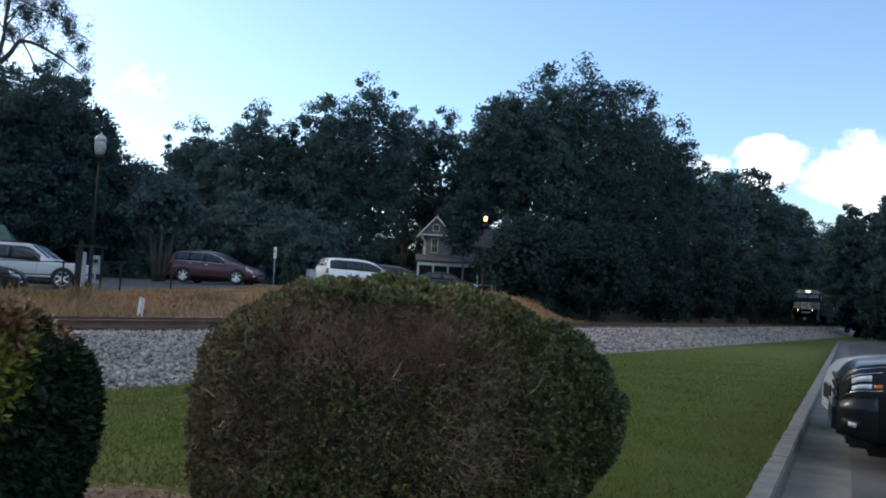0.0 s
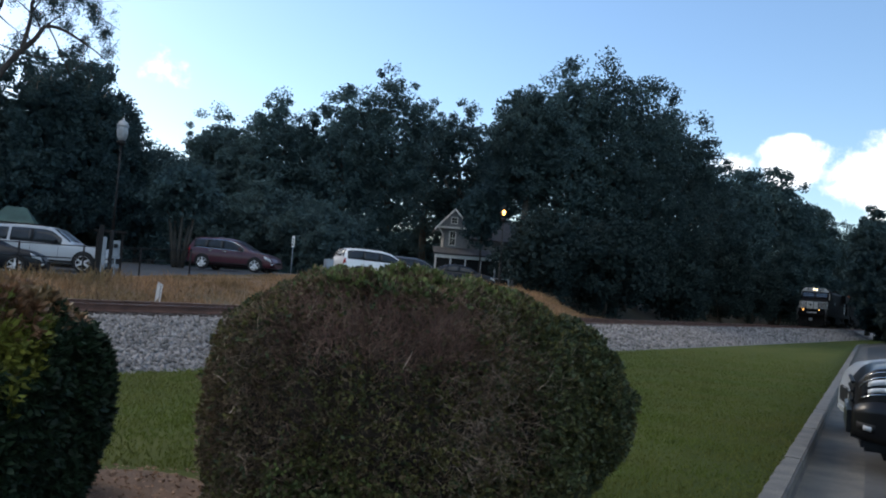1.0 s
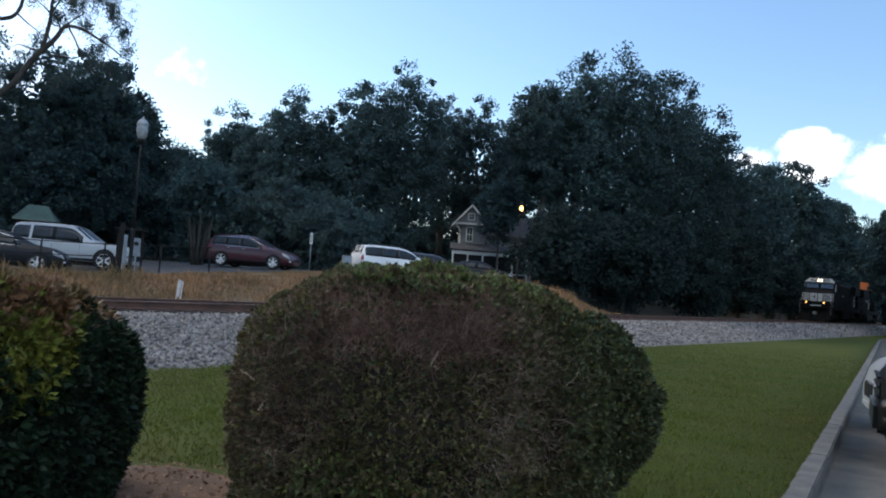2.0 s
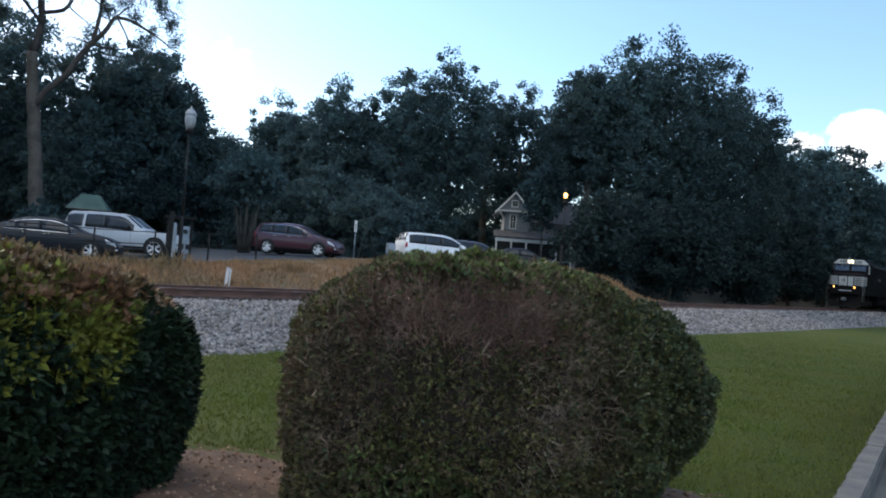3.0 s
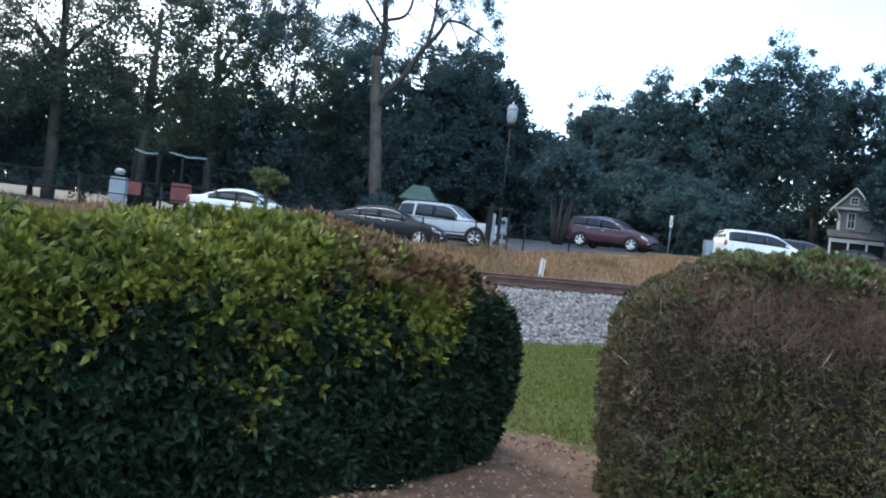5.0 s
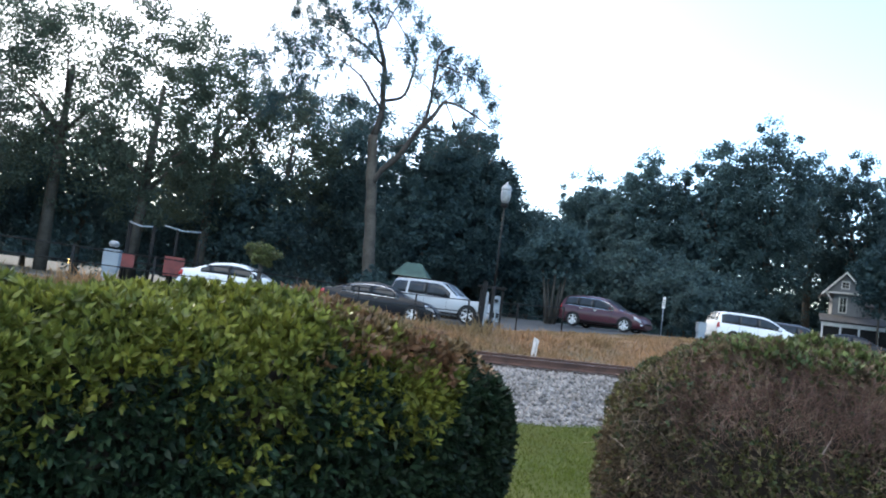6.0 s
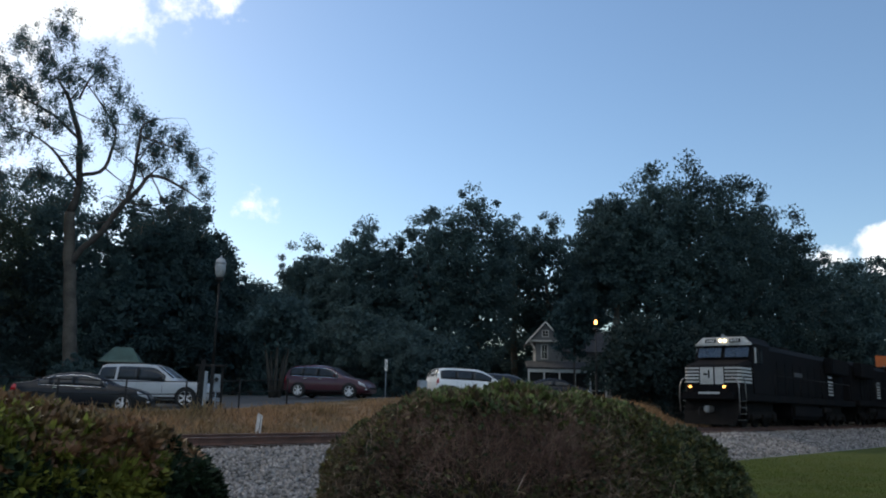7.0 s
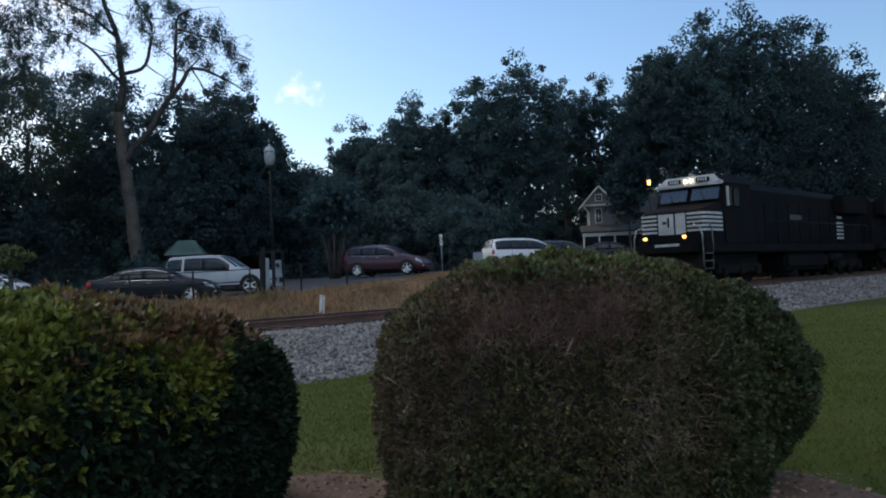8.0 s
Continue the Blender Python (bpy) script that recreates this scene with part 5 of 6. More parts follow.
# ---------- single trees near the lot ----------
ELM_LIMBS = [
    ([(-0.25, 0, 0), (-0.75, 0, 5), (-1.15, 0.1, 8.7), (-1.3, 0, 10.4)], [0.44, 0.34, 0.30, 0.28]),
    ([(-1.3, 0, 10.4), (-1.0, 0.2, 13), (-1.4, 0.4, 15.3), (-2.2, 0.5, 17.4), (-2.7, 0.4, 18.3)], [0.30, 0.26, 0.22, 0.14, 0.05]),
    ([(-1.0, 0, 7.4), (0.4, -0.3, 9.6), (1.9, -0.5, 11.7), (2.7, -0.8, 12.9), (4.2, -1.2, 12.4), (5.6, -1.5, 11.4)], [0.26, 0.22, 0.18, 0.14, 0.09, 0.03]),
    ([(1.6, -0.4, 11.2), (1.7, -0.1, 13.4), (2.0, 0.2, 15.8), (2.8, 0.3, 16.8)], [0.16, 0.14, 0.10, 0.03]),
    ([(-1.0, 0.2, 12.6), (0.3, 0.8, 13.4), (0.6, 1.2, 15.8), (-0.1, 1.4, 17.2), (-1.2, 1.5, 18.4)], [0.16, 0.14, 0.11, 0.08, 0.03]),
    ([(-1.35, 0.4, 14.9), (-2.8, 0.2, 15.9), (-4.6, 0.0, 16.6), (-6.2, -0.2, 16.9)], [0.14, 0.10, 0.06, 0.02]),
    ([(-1.1, 0.0, 12.0), (-2.2, -0.8, 13.3), (-3.2, -1.4, 14.1), (-5.0, -1.8, 14.4)], [0.15, 0.11, 0.07, 0.02]),
    ([(2.7, -0.8, 12.9), (3.4, -1.4, 11.2), (3.9, -1.8, 10.4)], [0.07, 0.05, 0.02]),
    ([(2.0, 0.2, 15.4), (3.4, 0.4, 15.2), (5.0, 0.5, 14.6), (6.4, 0.5, 13.9)], [0.08, 0.06, 0.04, 0.015]),
    ([(-1.6, 0.5, 17.2), (-0.9, 0.6, 18.8), (-0.4, 0.7, 19.6)], [0.09, 0.06, 0.02]),
]
ELM_CLUMPS = [(-4.4, 21.0, 1.1), (-2.6, 21.6, 1.2), (-5.6, 19.6, 1.1), (-6.8, 18.2, 1.0), (-2.2, 19.3, 2.0), (-0.4, 19.9, 1.4), (-3.4, 20.2, 1.4), (0.6, 18.6, 1.0), (-4.0, 17.6, 1.7), (-5.8, 16.8, 1.6), (-7.2, 15.6, 1.5), (0.3, 17.6, 0.9), (2.4, 17.2, 1.3), (3.4, 16.4, 1.3), (4.6, 15.4, 1.2), (5.6, 14.6, 1.0), (6.4, 13.9, 0.7), (3.2, 14.6, 0.8), (4.2, 13.7, 0.6),
              (5.6, 11.4, 1.0), (6.2, 10.6, 1.0), (3.7, 10.8, 0.6), (2.7, 11.6, 0.5), (-4.4, 14.6, 1.5), (-6.0, 13.6, 1.7), (-3.0, 13.0, 1.2), (-2.2, 15.8, 0.9), (-7.6, 12.2, 1.6), (-4.2, 11.4, 1.5), (-1.6, 11.6, 1.0), (1.0, 15.0, 0.6), (0.9, 11.6, 0.6),
              (0.0, 16.2, 0.9), (1.4, 12.6, 0.6), (-1.0, 14.0, 0.9), (2.2, 13.8, 0.7), (4.8, 12.4, 0.6), (-5.0, 18.4, 1.4), (-6.6, 14.8, 1.3), (1.8, 18.2, 0.9), (5.2, 13.0, 0.6), (6.6, 12.6, 0.5), (-3.0, 16.6, 1.0), (2.6, 10.4, 0.7), (-8.4, 14.0, 1.3)]


def elm():
    x, y = -25.4, 41.9
    ob = thing("tree", "tall open tree with a bare pale trunk and drooping sparse leaves", "tree", pose(x, y, ground_z(x, y) - 0.1, 0, 0, 32))
    bm = bmesh.new()
    for i, (pts, rad) in enumerate(ELM_LIMBS):
        ob_part = "trunk" if i == 0 else "limb"
        fine, thick = [], []
        for j in range(len(pts) - 1):
            a, b, c, d = (Vector(pts[max(0, min(len(pts) - 1, q))]) for q in (j - 1, j, j + 1, j + 2))
            for t in (0, 0.25, 0.5, 0.75) if j < len(pts) - 2 else (0, 0.25, 0.5, 0.75, 1.0):
                w = 0.5 * (2 * b + (c - a) * t + (2 * a - 5 * b + 4 * c - d) * t * t + (3 * b - a - 3 * c + d) * t ** 3)
                w += noise.noise_vector(w * 0.7) * (0.12 if i == 0 else 0.26)
                fine.append(w)
                thick.append((rad[j] * (1 - t) + rad[j + 1] * t) * (1.0 if i == 0 else 0.72))
        part(ob_part, tube(bmesh.new(), fine, thick, 12 if i == 0 else 8), M_BARK if i == 0 else M_LIMB, ob)
        if i:
            rr = random.Random(40 + i)
            for k in range(9):
                j = rr.randrange(len(fine) // 4, len(fine))
                a = fine[j]
                s = rr.uniform(0.7, 2.3)
                d = Vector((rr.uniform(-1, 1), rr.uniform(-0.5, 0.5), rr.uniform(-0.3, 0.9))).normalized() * s
                side = Vector((d.z, 0.2, -d.x)) * rr.uniform(-0.4, 0.4)
                t0 = min(thick[j] * 0.5, 0.05)
                part("branch", tube(bmesh.new(), [a, a + d * 0.35 + side * 0.6, a + d * 0.7 + side, a + d + side * 0.5 + Vector((0, 0, -0.3))], [t0, t0 * 0.75, t0 * 0.5, 0.008], 6), M_LIMB, ob)
    bm.free()
    r = np.random.default_rng(5)
    P = []
    for cx, cz, rad in ELM_CLUMPS:
        n = int(1250 * rad ** 1.6)
        k = max(8, int(22 * rad))
        sub = unit(k, r) * (r.uniform(0.1, 1.02, k) * rad)[:, None]
        pick = r.integers(0, k, n)
        q = sub[pick] + unit(n, r) * np.abs(r.normal(0, 0.26, n))[:, None]
        q[:, 2] -= np.abs(r.normal(0, 0.22, n))
        P.append(q + [cx * (0.88 if cx > 3 else 1.0), r.uniform(-1.2, 1.2), cz - (0.9 if cz > 16 else 0.2)])
    P = np.concatenate(P)
    d = unit(len(P), r) + [0, 0, -0.6]
    d /= np.linalg.norm(d, axis=1, keepdims=True)
    v, f = leaf_cards(P, d, r.uniform(0.07, 0.15, len(P)), r.uniform(0.022, 0.042, len(P)), r)
    part("crown", mesh_of("crown", v, f, M_CROWN), None, ob)
    n = 500
    c = r.integers(0, len(P), n)
    tw = part("fine_twig", twig_mesh("fine_twig", P[c], unit(n, r) + [0, 0, 0.4], r.uniform(0.5, 1.3, n), 0.014, r), None, ob)
    tagged(tw, kind="stuff")


elm()


def small_tree(x, y, H, R, low, seed, label, mat, stems=1, size=0.14):
    ob = thing("tree", label, "tree", Matrix.Translation((x, y, ground_z(x, y) - 0.05)))
    rr = random.Random(seed)
    for i in range(stems):
        a = 6.28 * i / stems
        o = Vector((math.cos(a), math.sin(a), 0)) * (0.25 if stems > 1 else 0)
        part("trunk", tube(bmesh.new(), [o, o * 2.2 + Vector((0, 0, low * 0.8)), o * 4 + Vector((rr.uniform(-0.2, 0.2), 0, low + (H - low) * 0.5))], [0.10, 0.08, 0.03], 8), M_BARK, ob)
    part("crown", crown_mesh(H, R, low, seed, 45, 70, size * (0.6 if R < 0.8 else 1), 500 if R < 0.8 else 1700, mat=mat), None, ob)


M_YOUNG = material("young_yellow_leaves", (0.125, 0.142, 0.045), 0.6, 0.2, 1, 10, island=0.35, translucent=0.25)
small_tree(-20.2, 24.8, 2.45, 0.68, 1.55, 71, "small yellow-green ornamental tree by the lot", M_YOUNG)
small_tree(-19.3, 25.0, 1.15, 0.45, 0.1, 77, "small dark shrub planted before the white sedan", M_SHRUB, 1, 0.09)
small_tree(-15.5, 45.2, 6.0, 2.3, 2.6, 72, "multi-stemmed crape myrtle with pale smooth stems", M_CROWN, 5, 0.2)
small_tree(-24.6, 40.4, 2.4, 1.3, 0.2, 73, "low rounded dark shrub", M_CROWN, 1)
small_tree(-33.0, 37.0, 1.7, 1.6, 0.1, 74, "low dark shrub by the playground", M_CROWN, 1)
small_tree(-8.6, 52.0, 3.6, 1.8, 0.2, 75, "rounded green shrub behind the lot", M_CROWN, 1, 0.18)
small_tree(1.7, 68.5, 9.8, 2.3, 3.5, 76, "leafy tree standing before the house", M_CROWN, 1, 0.2)

# ---------- the train ----------
# seconds, distance of the nose along the track
TRAIN = [(0.0, 113.5), (1.0, 103.4), (2.5, 87.6), (3.5, 76.0), (4.5, 65.6), (6.0, 50.3), (7.0, 40.2), (7.5, 35.2), (8.0, 30.2)]


def disc(x, y, z, r, depth, sides=18):
    return tube(bmesh.new(), [(x, y, z), (x, y + depth, z)], r, sides)


def bogie(y, ob):
    for s in (1, -1):
        fr = part("bogie_frame", boxed(*sorted((s * 1.02, s * 1.2)), y - 2.2, y + 2.2, 0.45, 0.85, 0.05), M_GRIME, ob)
        for k in (-1.65, 0, 1.65):
            part("axle_box", boxed(*sorted((s * 1.16, s * 1.32)), y + k - 0.2, y + k + 0.2, 0.35, 0.7, 0.04), M_GRIME, fr)
    for k in (-1.65, 0, 1.65):
        w = part("wheelset", tube(bmesh.new(), [(-0.85, y + k, 0.52), (0.85, y + k, 0.52)], 0.09, 10), M_GRIME, ob)
        for s in (1, -1):
            part("wheel", tube(bmesh.new(), [(s * 0.68, y + k, 0.52), (s * 0.82, y + k, 0.52)], 0.51, 24), M_GRIME, w)


FRONT_PARTS = ("nose_stripe", "nose_panel", "nose_mark", "ditch_light", "ditch_light_housing", "handrail", "step", "step_panel", "step_edge", "anti_climber", "coupler", "air_hose", "plough")


def locomotive(L, lit, label):
    """A six-axle freight locomotive; y points forward, the nose's face is at y = 0, z from the rail."""
    ob = thing("locomotive", label, "locomotive", group="train")
    part("frame", boxed(-1.52, 1.52, -L + 0.4, -0.30, 1.32, 1.72, 0.04), M_BLACK, ob)
    part("fuel_tank", boxed(-1.45, 1.45, -L / 2 - 3.2, -L / 2 + 2.4, 0.45, 1.32, 0.18), M_BLACK, ob)
    bogie(-4.2, ob), bogie(-L + 4.2, ob)
    for y in (-4.2, -L + 4.2):
        for k in (-1.65, 0, 1.65):
            part("traction_motor", boxed(-0.62, 0.62, y + k - 0.62, y + k + 0.62, 0.22, 1.0, 0.12), M_GRIME, ob)
        part("bolster", boxed(-1.0, 1.0, y - 2.3, y + 2.3, 0.75, 1.32, 0.05), M_GRIME, ob)
    for s in (1, -1):
        part("air_tank", tube(bmesh.new(), [(s * 1.25, -L / 2 - 5.2, 1.02), (s * 1.25, -L / 2 - 3.4, 1.02)], 0.22, 14), M_GRIME, ob)
    # nose: full width, sloped top, chamfered corners
    def ring(y, w, c, z0, z1):
        return [(-w, y, z0), (w, y, z0), (w, y, z1 - c), (w - c, y, z1), (-w + c, y, z1), (-w, y, z1 - c)]
    part("nose", loft(bmesh.new(), [ring(-2.3, 1.50, 0.14, 1.72, 3.44), ring(-2.1, 1.47, 0.16, 1.72, 3.40), ring(-0.69, 1.43, 0.16, 1.72, 3.12), ring(-0.55, 1.30, 0.14, 1.72, 3.02)]), M_BLACK, ob)
    # cab: raked windscreen, tapering roof
    def side(x, inset):
        return [(x, -5.0, 1.72), (x, -2.2, 1.72), (x, -2.15, 3.35), (x - inset, -2.45, 4.20), (x - inset * 3.2, -2.55, 4.55), (x - inset * 3.2, -5.0, 4.58), (x - inset, -5.0, 4.25)]
    part("cab", loft(bmesh.new(), [side(-1.53, -0.10), side(1.53, 0.10)]), M_BLACK, ob)
    part("roof", loft(bmesh.new(), [[(-1.46, -2.2, 4.24), (1.46, -2.2, 4.24), (1.10, -2.35, 4.62), (-1.10, -2.35, 4.62)], [(-1.46, -5.3, 4.24), (1.46, -5.3, 4.24), (1.10, -5.3, 4.64), (-1.10, -5.3, 4.64)]]), M_BLACK, ob)
    part("brow", loft(bmesh.new(), [[(-1.47, -2.19, 4.16), (1.47, -2.19, 4.16), (1.47, -2.16, 4.24), (1.08, -2.28, 4.60), (-1.08, -2.28, 4.60), (-1.47, -2.16, 4.24)], [(-1.47, -2.25, 4.16), (1.47, -2.25, 4.16), (1.47, -2.35, 4.24), (1.08, -2.45, 4.615), (-1.08, -2.45, 4.615), (-1.47, -2.35, 4.24)]]), M_STRIPE, ob, "white painted brow above the windscreen")
    for s in (1, -1):
        x0, x1 = sorted((s * 0.10, s * 1.32))
        w = part("windscreen", loft(bmesh.new(), [[(x0, -2.13, 3.55), (x1, -2.13, 3.55), (x1, -2.08, 3.55), (x0, -2.08, 3.55)], [(x0, -2.36, 4.10), (x1, -2.36, 4.10), (x1, -2.32, 4.10), (x0, -2.32, 4.10)]]), M_CABGLASS, ob, "windscreen reflecting the sky")
        part("wiper", tube(bmesh.new(), [((x0 + x1) / 2, -2.07, 3.56), ((x0 + x1) / 2 + 0.2, -2.24, 3.95)], 0.012, 5), M_IRON, w)
        part("number_board", boxed(*sorted((s * 0.36, s * 0.92)), -2.24, -2.14, 4.32, 4.50, 0.01), M_TRIM, ob)
        for k in range(4):
            part("number_bar", boxed(*sorted((s * (0.44 + k * 0.11), s * (0.50 + k * 0.11))), -2.142, -2.135, 4.35, 4.47), M_WHITE, ob)
        part("headlight", disc(s * 0.125, -2.22, 4.41, 0.06, 0.10), M_LAMP if lit else M_GLASS, ob, "glowing headlight" if lit else "")
        part("ditch_light", disc(s * 0.86, 0.62, 1.98, 0.065, 0.10), M_DITCH if lit else M_GLASS, ob, "glowing amber ditch light" if lit else "")
        part("ditch_light_housing", boxed(*sorted((s * 0.74, s * 0.98)), 0.42, 0.62, 1.74, 2.12, 0.02), M_BLACK, ob)
        # cab side windows
        for a, b in ((-2.95, -2.66), (-3.62, -3.12)):
            part("cab_window", boxed(*sorted((s * 1.50, s * 1.545)), a, b, 3.25, 4.0, 0.01), M_GLASS, ob)
        part("cab_window_post", boxed(*sorted((s * 1.48, s * 1.56)), -2.62, -2.5, 3.25, 4.05, 0.01), M_STRIPE, ob)
        # nose stripes: five white bars each side that wrap the corner
        for k in range(5):
            z = 2.20 + k * 0.168
            part("nose_stripe", boxed(*sorted((s * 0.66, s * 1.29)), -0.02, 0.015, z, z + 0.088), M_STRIPE, ob)
            part("nose_stripe", loft(bmesh.new(), [[(s * a, y, z), (s * (a + 0.015), y, z), (s * (a + 0.015), y, z + 0.088), (s * a, y, z + 0.088)] for a, y in ((1.285, 0.008), (1.425, -0.135), (1.458, -1.50))]), M_STRIPE, ob)
        # handrails and steps at the front corners
        part("handrail", tube(bmesh.new(), [(s * 1.5, 0.42, 0.75), (s * 1.52, 0.46, 1.5), (s * 1.50, 0.42, 2.05), (s * 1.38, 0.40, 2.36), (s * 1.12, 0.40, 2.46)], 0.032, 7), M_STEEL, ob, "pale worn handrail")
        part("handrail", tube(bmesh.new(), [(s * 1.5, -0.42, 0.75), (s * 1.52, -0.45, 1.6), (s * 1.50, -0.42, 2.35), (s * 1.47, -0.2, 2.5)], 0.024, 7), M_STEEL, ob)
        for k in range(4):
            part("step", boxed(*sorted((s * 1.12, s * 1.5)), -0.5, 0.1, 0.38 + k * 0.3, 0.41 + k * 0.3), M_STEEL, ob)
        part("step_panel", boxed(*sorted((s * 1.06, s * 1.12)), -0.55, 0.15, 0.3, 1.35), M_BLACK, ob)
        # side walkway rail along the hood
        n = int((L - 8) / 1.8)
        ys = [-5.6 - i * (L - 7) / n for i in range(n + 1)]
        part("walkway_rail", tube(bmesh.new(), [(s * 1.47, ys[0], 2.75), (s * 1.47, ys[-1], 2.75)], 0.02, 6), M_IRON, ob)
        for y in ys:
            part("stanchion", tube(bmesh.new(), [(s * 1.47, y, 1.7), (s * 1.47, y, 2.75)], 0.018, 6), M_IRON, ob)
        # hood doors with louvres
        for i in range(9):
            y = -6.2 - i * (L - 9.5) / 9
            d = part("hood_door", boxed(*sorted((s * 0.92, s * 0.965)), y - (L - 9.5) / 9 + 0.08, y, 1.8, 3.6, 0.01), M_BLACK, ob)
            if i % 3 == 1:
                for k in range(5):
                    part("louvre", boxed(*sorted((s * 0.965, s * 0.985)), y - 1.0, y - 0.2, 2.6 + k * 0.15, 2.68 + k * 0.15), M_GRIME, d)
        part("fan_housing", boxed(*sorted((s * 0.95, s * 1.5)), -L + 1.4, -L + 5.4, 3.35, 4.35, 0.06), M_BLACK, ob)
        # white end panel of bars near the rear
        part("side_panel", boxed(*sorted((s * 1.50, s * 1.53)), -L + 5.7, -L + 6.7, 2.75, 2.83), M_STRIPE, ob)
        for k in range(4):
            for j in range(3):
                part("side_bar", boxed(*sorted((s * 1.50, s * 1.53)), -L + 5.72 + j * 0.36, -L + 5.94 + j * 0.36, 1.95 + k * 0.20, 2.05 + k * 0.20), M_STRIPE, ob)
        part("side_number", boxed(*sorted((s * 1.50, s * 1.53)), -L + 5.9, -L + 6.6, 3.02, 3.14), M_GREYBOX, ob)
        part("side_label", boxed(*sorted((s * 0.966, s * 0.975)), -L * 0.55, -L * 0.55 + 1.6, 2.9, 3.15), M_FADED, ob)
    # the nose's white centre with its dark mark, drawn as plain bars
    part("nose_panel", boxed(-0.60, -0.16, -0.02, 0.014, 2.12, 2.96), M_STRIPE, ob)
    part("nose_panel", boxed(-0.08, 0.60, -0.02, 0.014, 2.12, 2.96), M_STRIPE, ob)
    part("nose_mark", boxed(0.10, 0.19, 0.014, 0.022, 2.42, 2.82, 0.002), M_BLACK, ob)
    part("nose_mark", boxed(0.22, 0.42, 0.014, 0.022, 2.56, 2.66, 0.002), M_BLACK, ob)
    part("anti_climber", boxed(-1.25, 1.25, 0.1, 0.66, 1.36, 1.735, 0.03), M_BLACK, ob)
    part("step_edge", boxed(-0.62, 0.45, 0.66, 0.68, 1.62, 1.72), M_STRIPE, ob, "white edged step over the coupler")
    part("coupler", boxed(-0.16, 0.16, 0.2, 0.85, 0.72, 1.05, 0.06), M_STEEL, ob)
    part("air_hose", tube(bmesh.new(), [(0.5, 0.3, 1.0), (0.55, 0.5, 0.8), (0.45, 0.55, 0.5)], 0.025, 6), M_RUBBER, ob)
    part("plough", loft(bmesh.new(), [[(-1.35, 0.10, 1.32), (1.35, 0.10, 1.32), (1.35, 0.0, 1.32), (-1.35, 0.0, 1.32)], [(-1.4, 0.22, 0.8), (1.4, 0.22, 0.8), (1.4, 0.10, 0.8), (-1.4, 0.10, 0.8)], [(-1.3, 0.48, 0.16), (1.3, 0.48, 0.16), (1.3, 0.36, 0.16), (-1.3, 0.36, 0.16)]]), M_GRIME, ob, "dusty steel snow plough")
    part("hood", loft(bmesh.new(), [[(-0.92, y, 1.7), (0.92, y, 1.7), (0.92, y, 4.15), (0.70, y, 4.45), (-0.70, y, 4.45), (-0.92, y, 4.15)] for y in (-5.0, -L + 0.9)]), M_BLACK, ob)
    part("exhaust", boxed(-0.35, 0.35, -L * 0.5 - 0.8, -L * 0.5 + 0.4, 4.45, 4.66, 0.04), M_GRIME, ob)
    part("horn", tube(bmesh.new(), [(0.3, -3.6, 4.72), (0.3, -3.0, 4.75)], [0.03, 0.09], 10), M_STEEL, ob)
    # the short nose leaves a porch over the coupler
    for c in ob.children:
        if c.name.split(".")[0] in FRONT_PARTS:
            c.data.transform(Matrix.Translation((0, -0.55, 0)))
    return ob


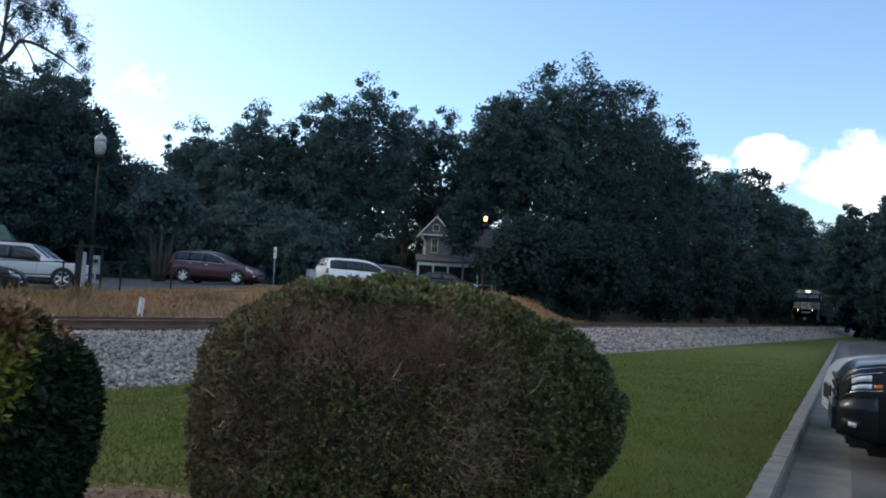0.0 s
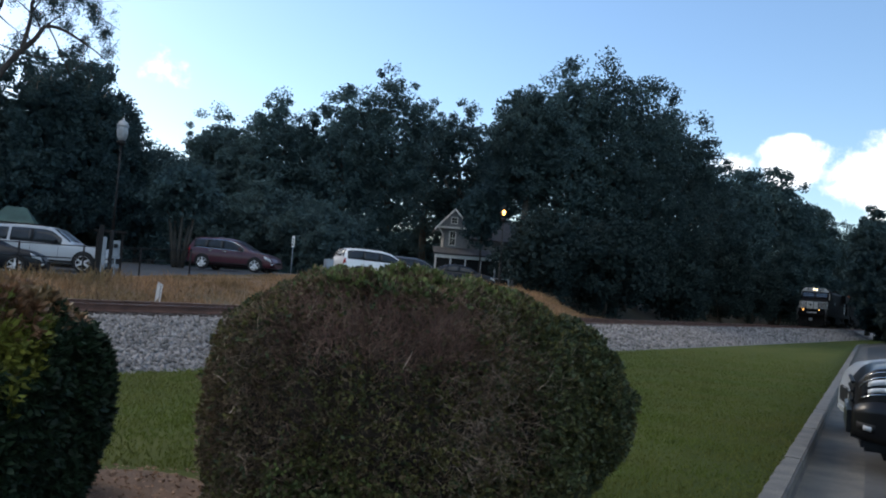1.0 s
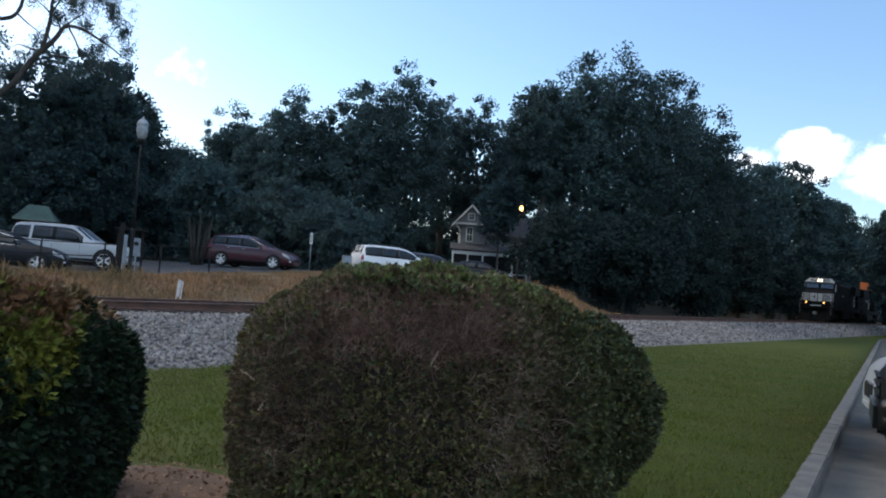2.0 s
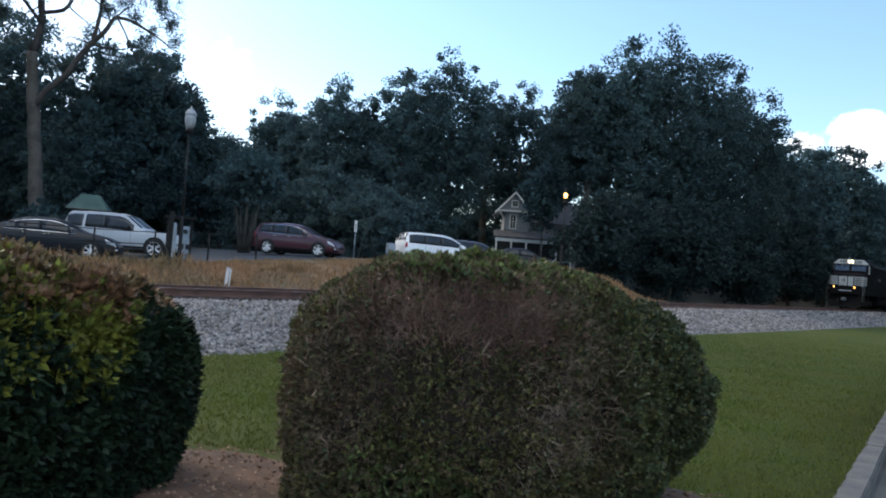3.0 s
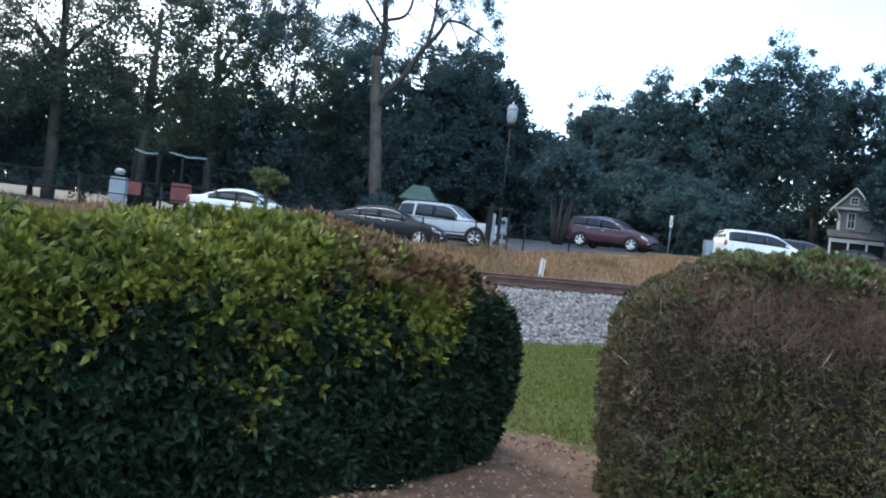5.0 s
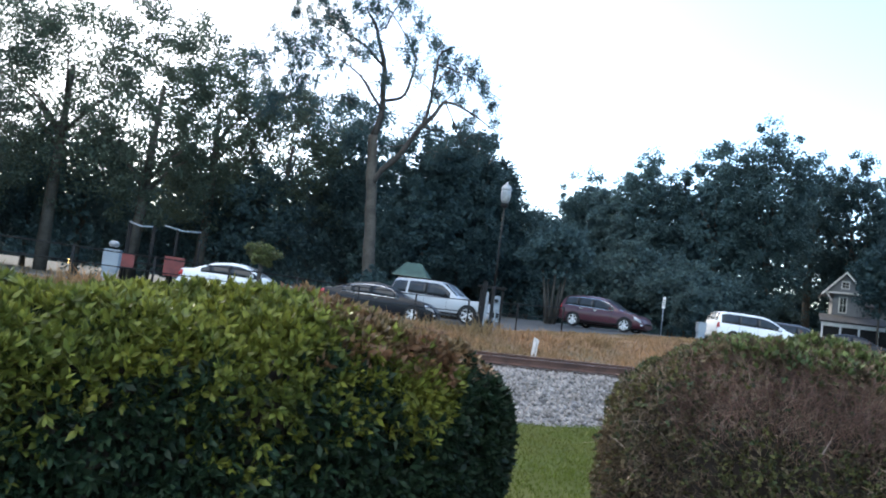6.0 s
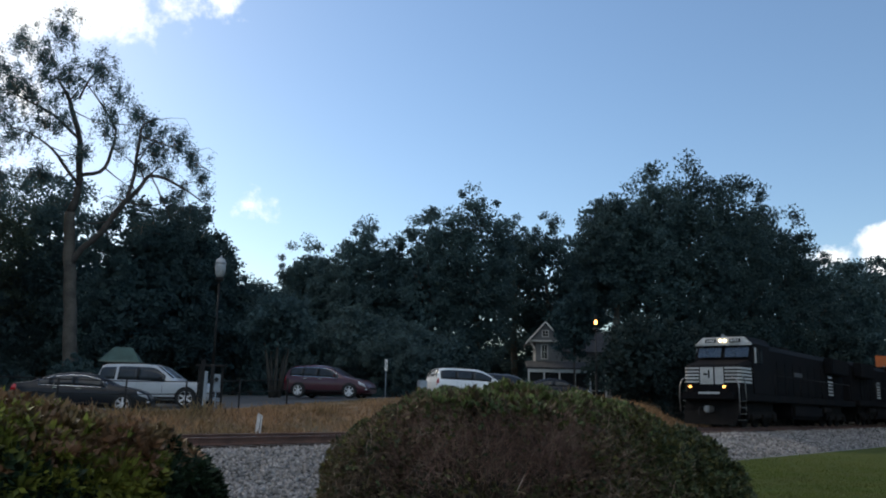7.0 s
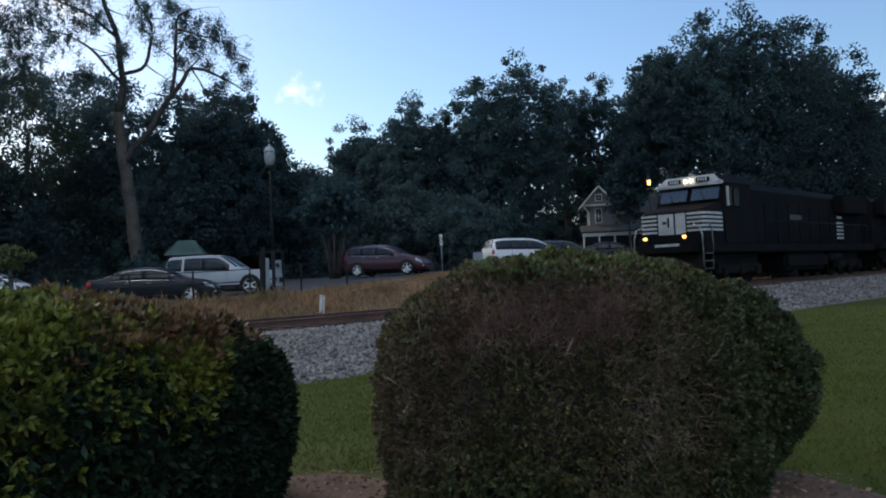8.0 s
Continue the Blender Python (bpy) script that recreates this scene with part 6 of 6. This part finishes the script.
def wagon(label, coat, L, stacked):
    """A low well wagon with containers; its front end at y = 0."""
    ob = thing("freight_wagon", label, "freight wagon", group="train")
    part("side_sill", boxed(-1.35, -1.2, -L, 0, 0.5, 1.35, 0.03), M_GRIME, ob)
    part("side_sill", boxed(1.2, 1.35, -L, 0, 0.5, 1.35, 0.03), M_GRIME, ob)
    part("floor", boxed(-1.2, 1.2, -L, 0, 0.45, 0.6), M_GRIME, ob)
    for y in (-1.0, -L + 1.0):
        w = part("wheelset", tube(bmesh.new(), [(-0.85, y, 0.46), (0.85, y, 0.46)], 0.08, 10), M_GRIME, ob)
        for s in (1, -1):
            part("wheel", tube(bmesh.new(), [(s * 0.68, y, 0.46), (s * 0.82, y, 0.46)], 0.45, 24), M_GRIME, w)
    for k in range(2 if stacked else 1):
        z0 = 0.62 + k * 2.75
        c = M_GREYBOX if (k == 0 and stacked) else coat
        y0, y1 = -L + 0.7, -0.7
        box_ob = part("container", boxed(-1.17, 1.17, y0, y1, z0 + 0.05, z0 + 2.6, 0.02), c, ob)
        for s in (1, -1):
            for i in range(int((y1 - y0) / 0.45)):
                y = y0 + 0.2 + i * 0.45
                part("rib", boxed(*sorted((s * 1.17, s * 1.205)), y, y + 0.2, z0 + 0.15, z0 + 2.5), c, box_ob)
            part("corner_post", boxed(*sorted((s * 1.08, s * 1.22)), y1 - 0.1, y1 + 0.02, z0, z0 + 2.62), c, box_ob)
            part("corner_post", boxed(*sorted((s * 1.08, s * 1.22)), y0 - 0.02, y0 + 0.1, z0, z0 + 2.62), c, box_ob)
    return ob


LOCO = locomotive(22.3, True, "black diesel freight locomotive with white nose stripes, lights on")
LOCO_2 = locomotive(17.6, False, "second black diesel locomotive coupled behind the first")
WAGONS = [
    (wagon("well wagon carrying a bright orange stacked container", M_ORANGE, 12.8, True), 41.0),
    (wagon("well wagon carrying pale grey stacked containers", M_GREYBOX, 14.0, True), 54.8),
    (wagon("well wagon carrying a stacked orange container, farther back", M_ORANGE, 14.0, True), 69.8),
]


def motions():
    turn = 180 - math.degrees(TRACK)
    for ob, back, way in [(LOCO, 0.0, 0), (LOCO_2, 40.4, 180)] + [(w, back, 0) for w, back in WAGONS]:
        walk(ob, [(t, pose(*uv(u + back, RAIL_V, rail_z(u + back)), 0, 0, turn + way)) for t, u in TRAIN])


motions()
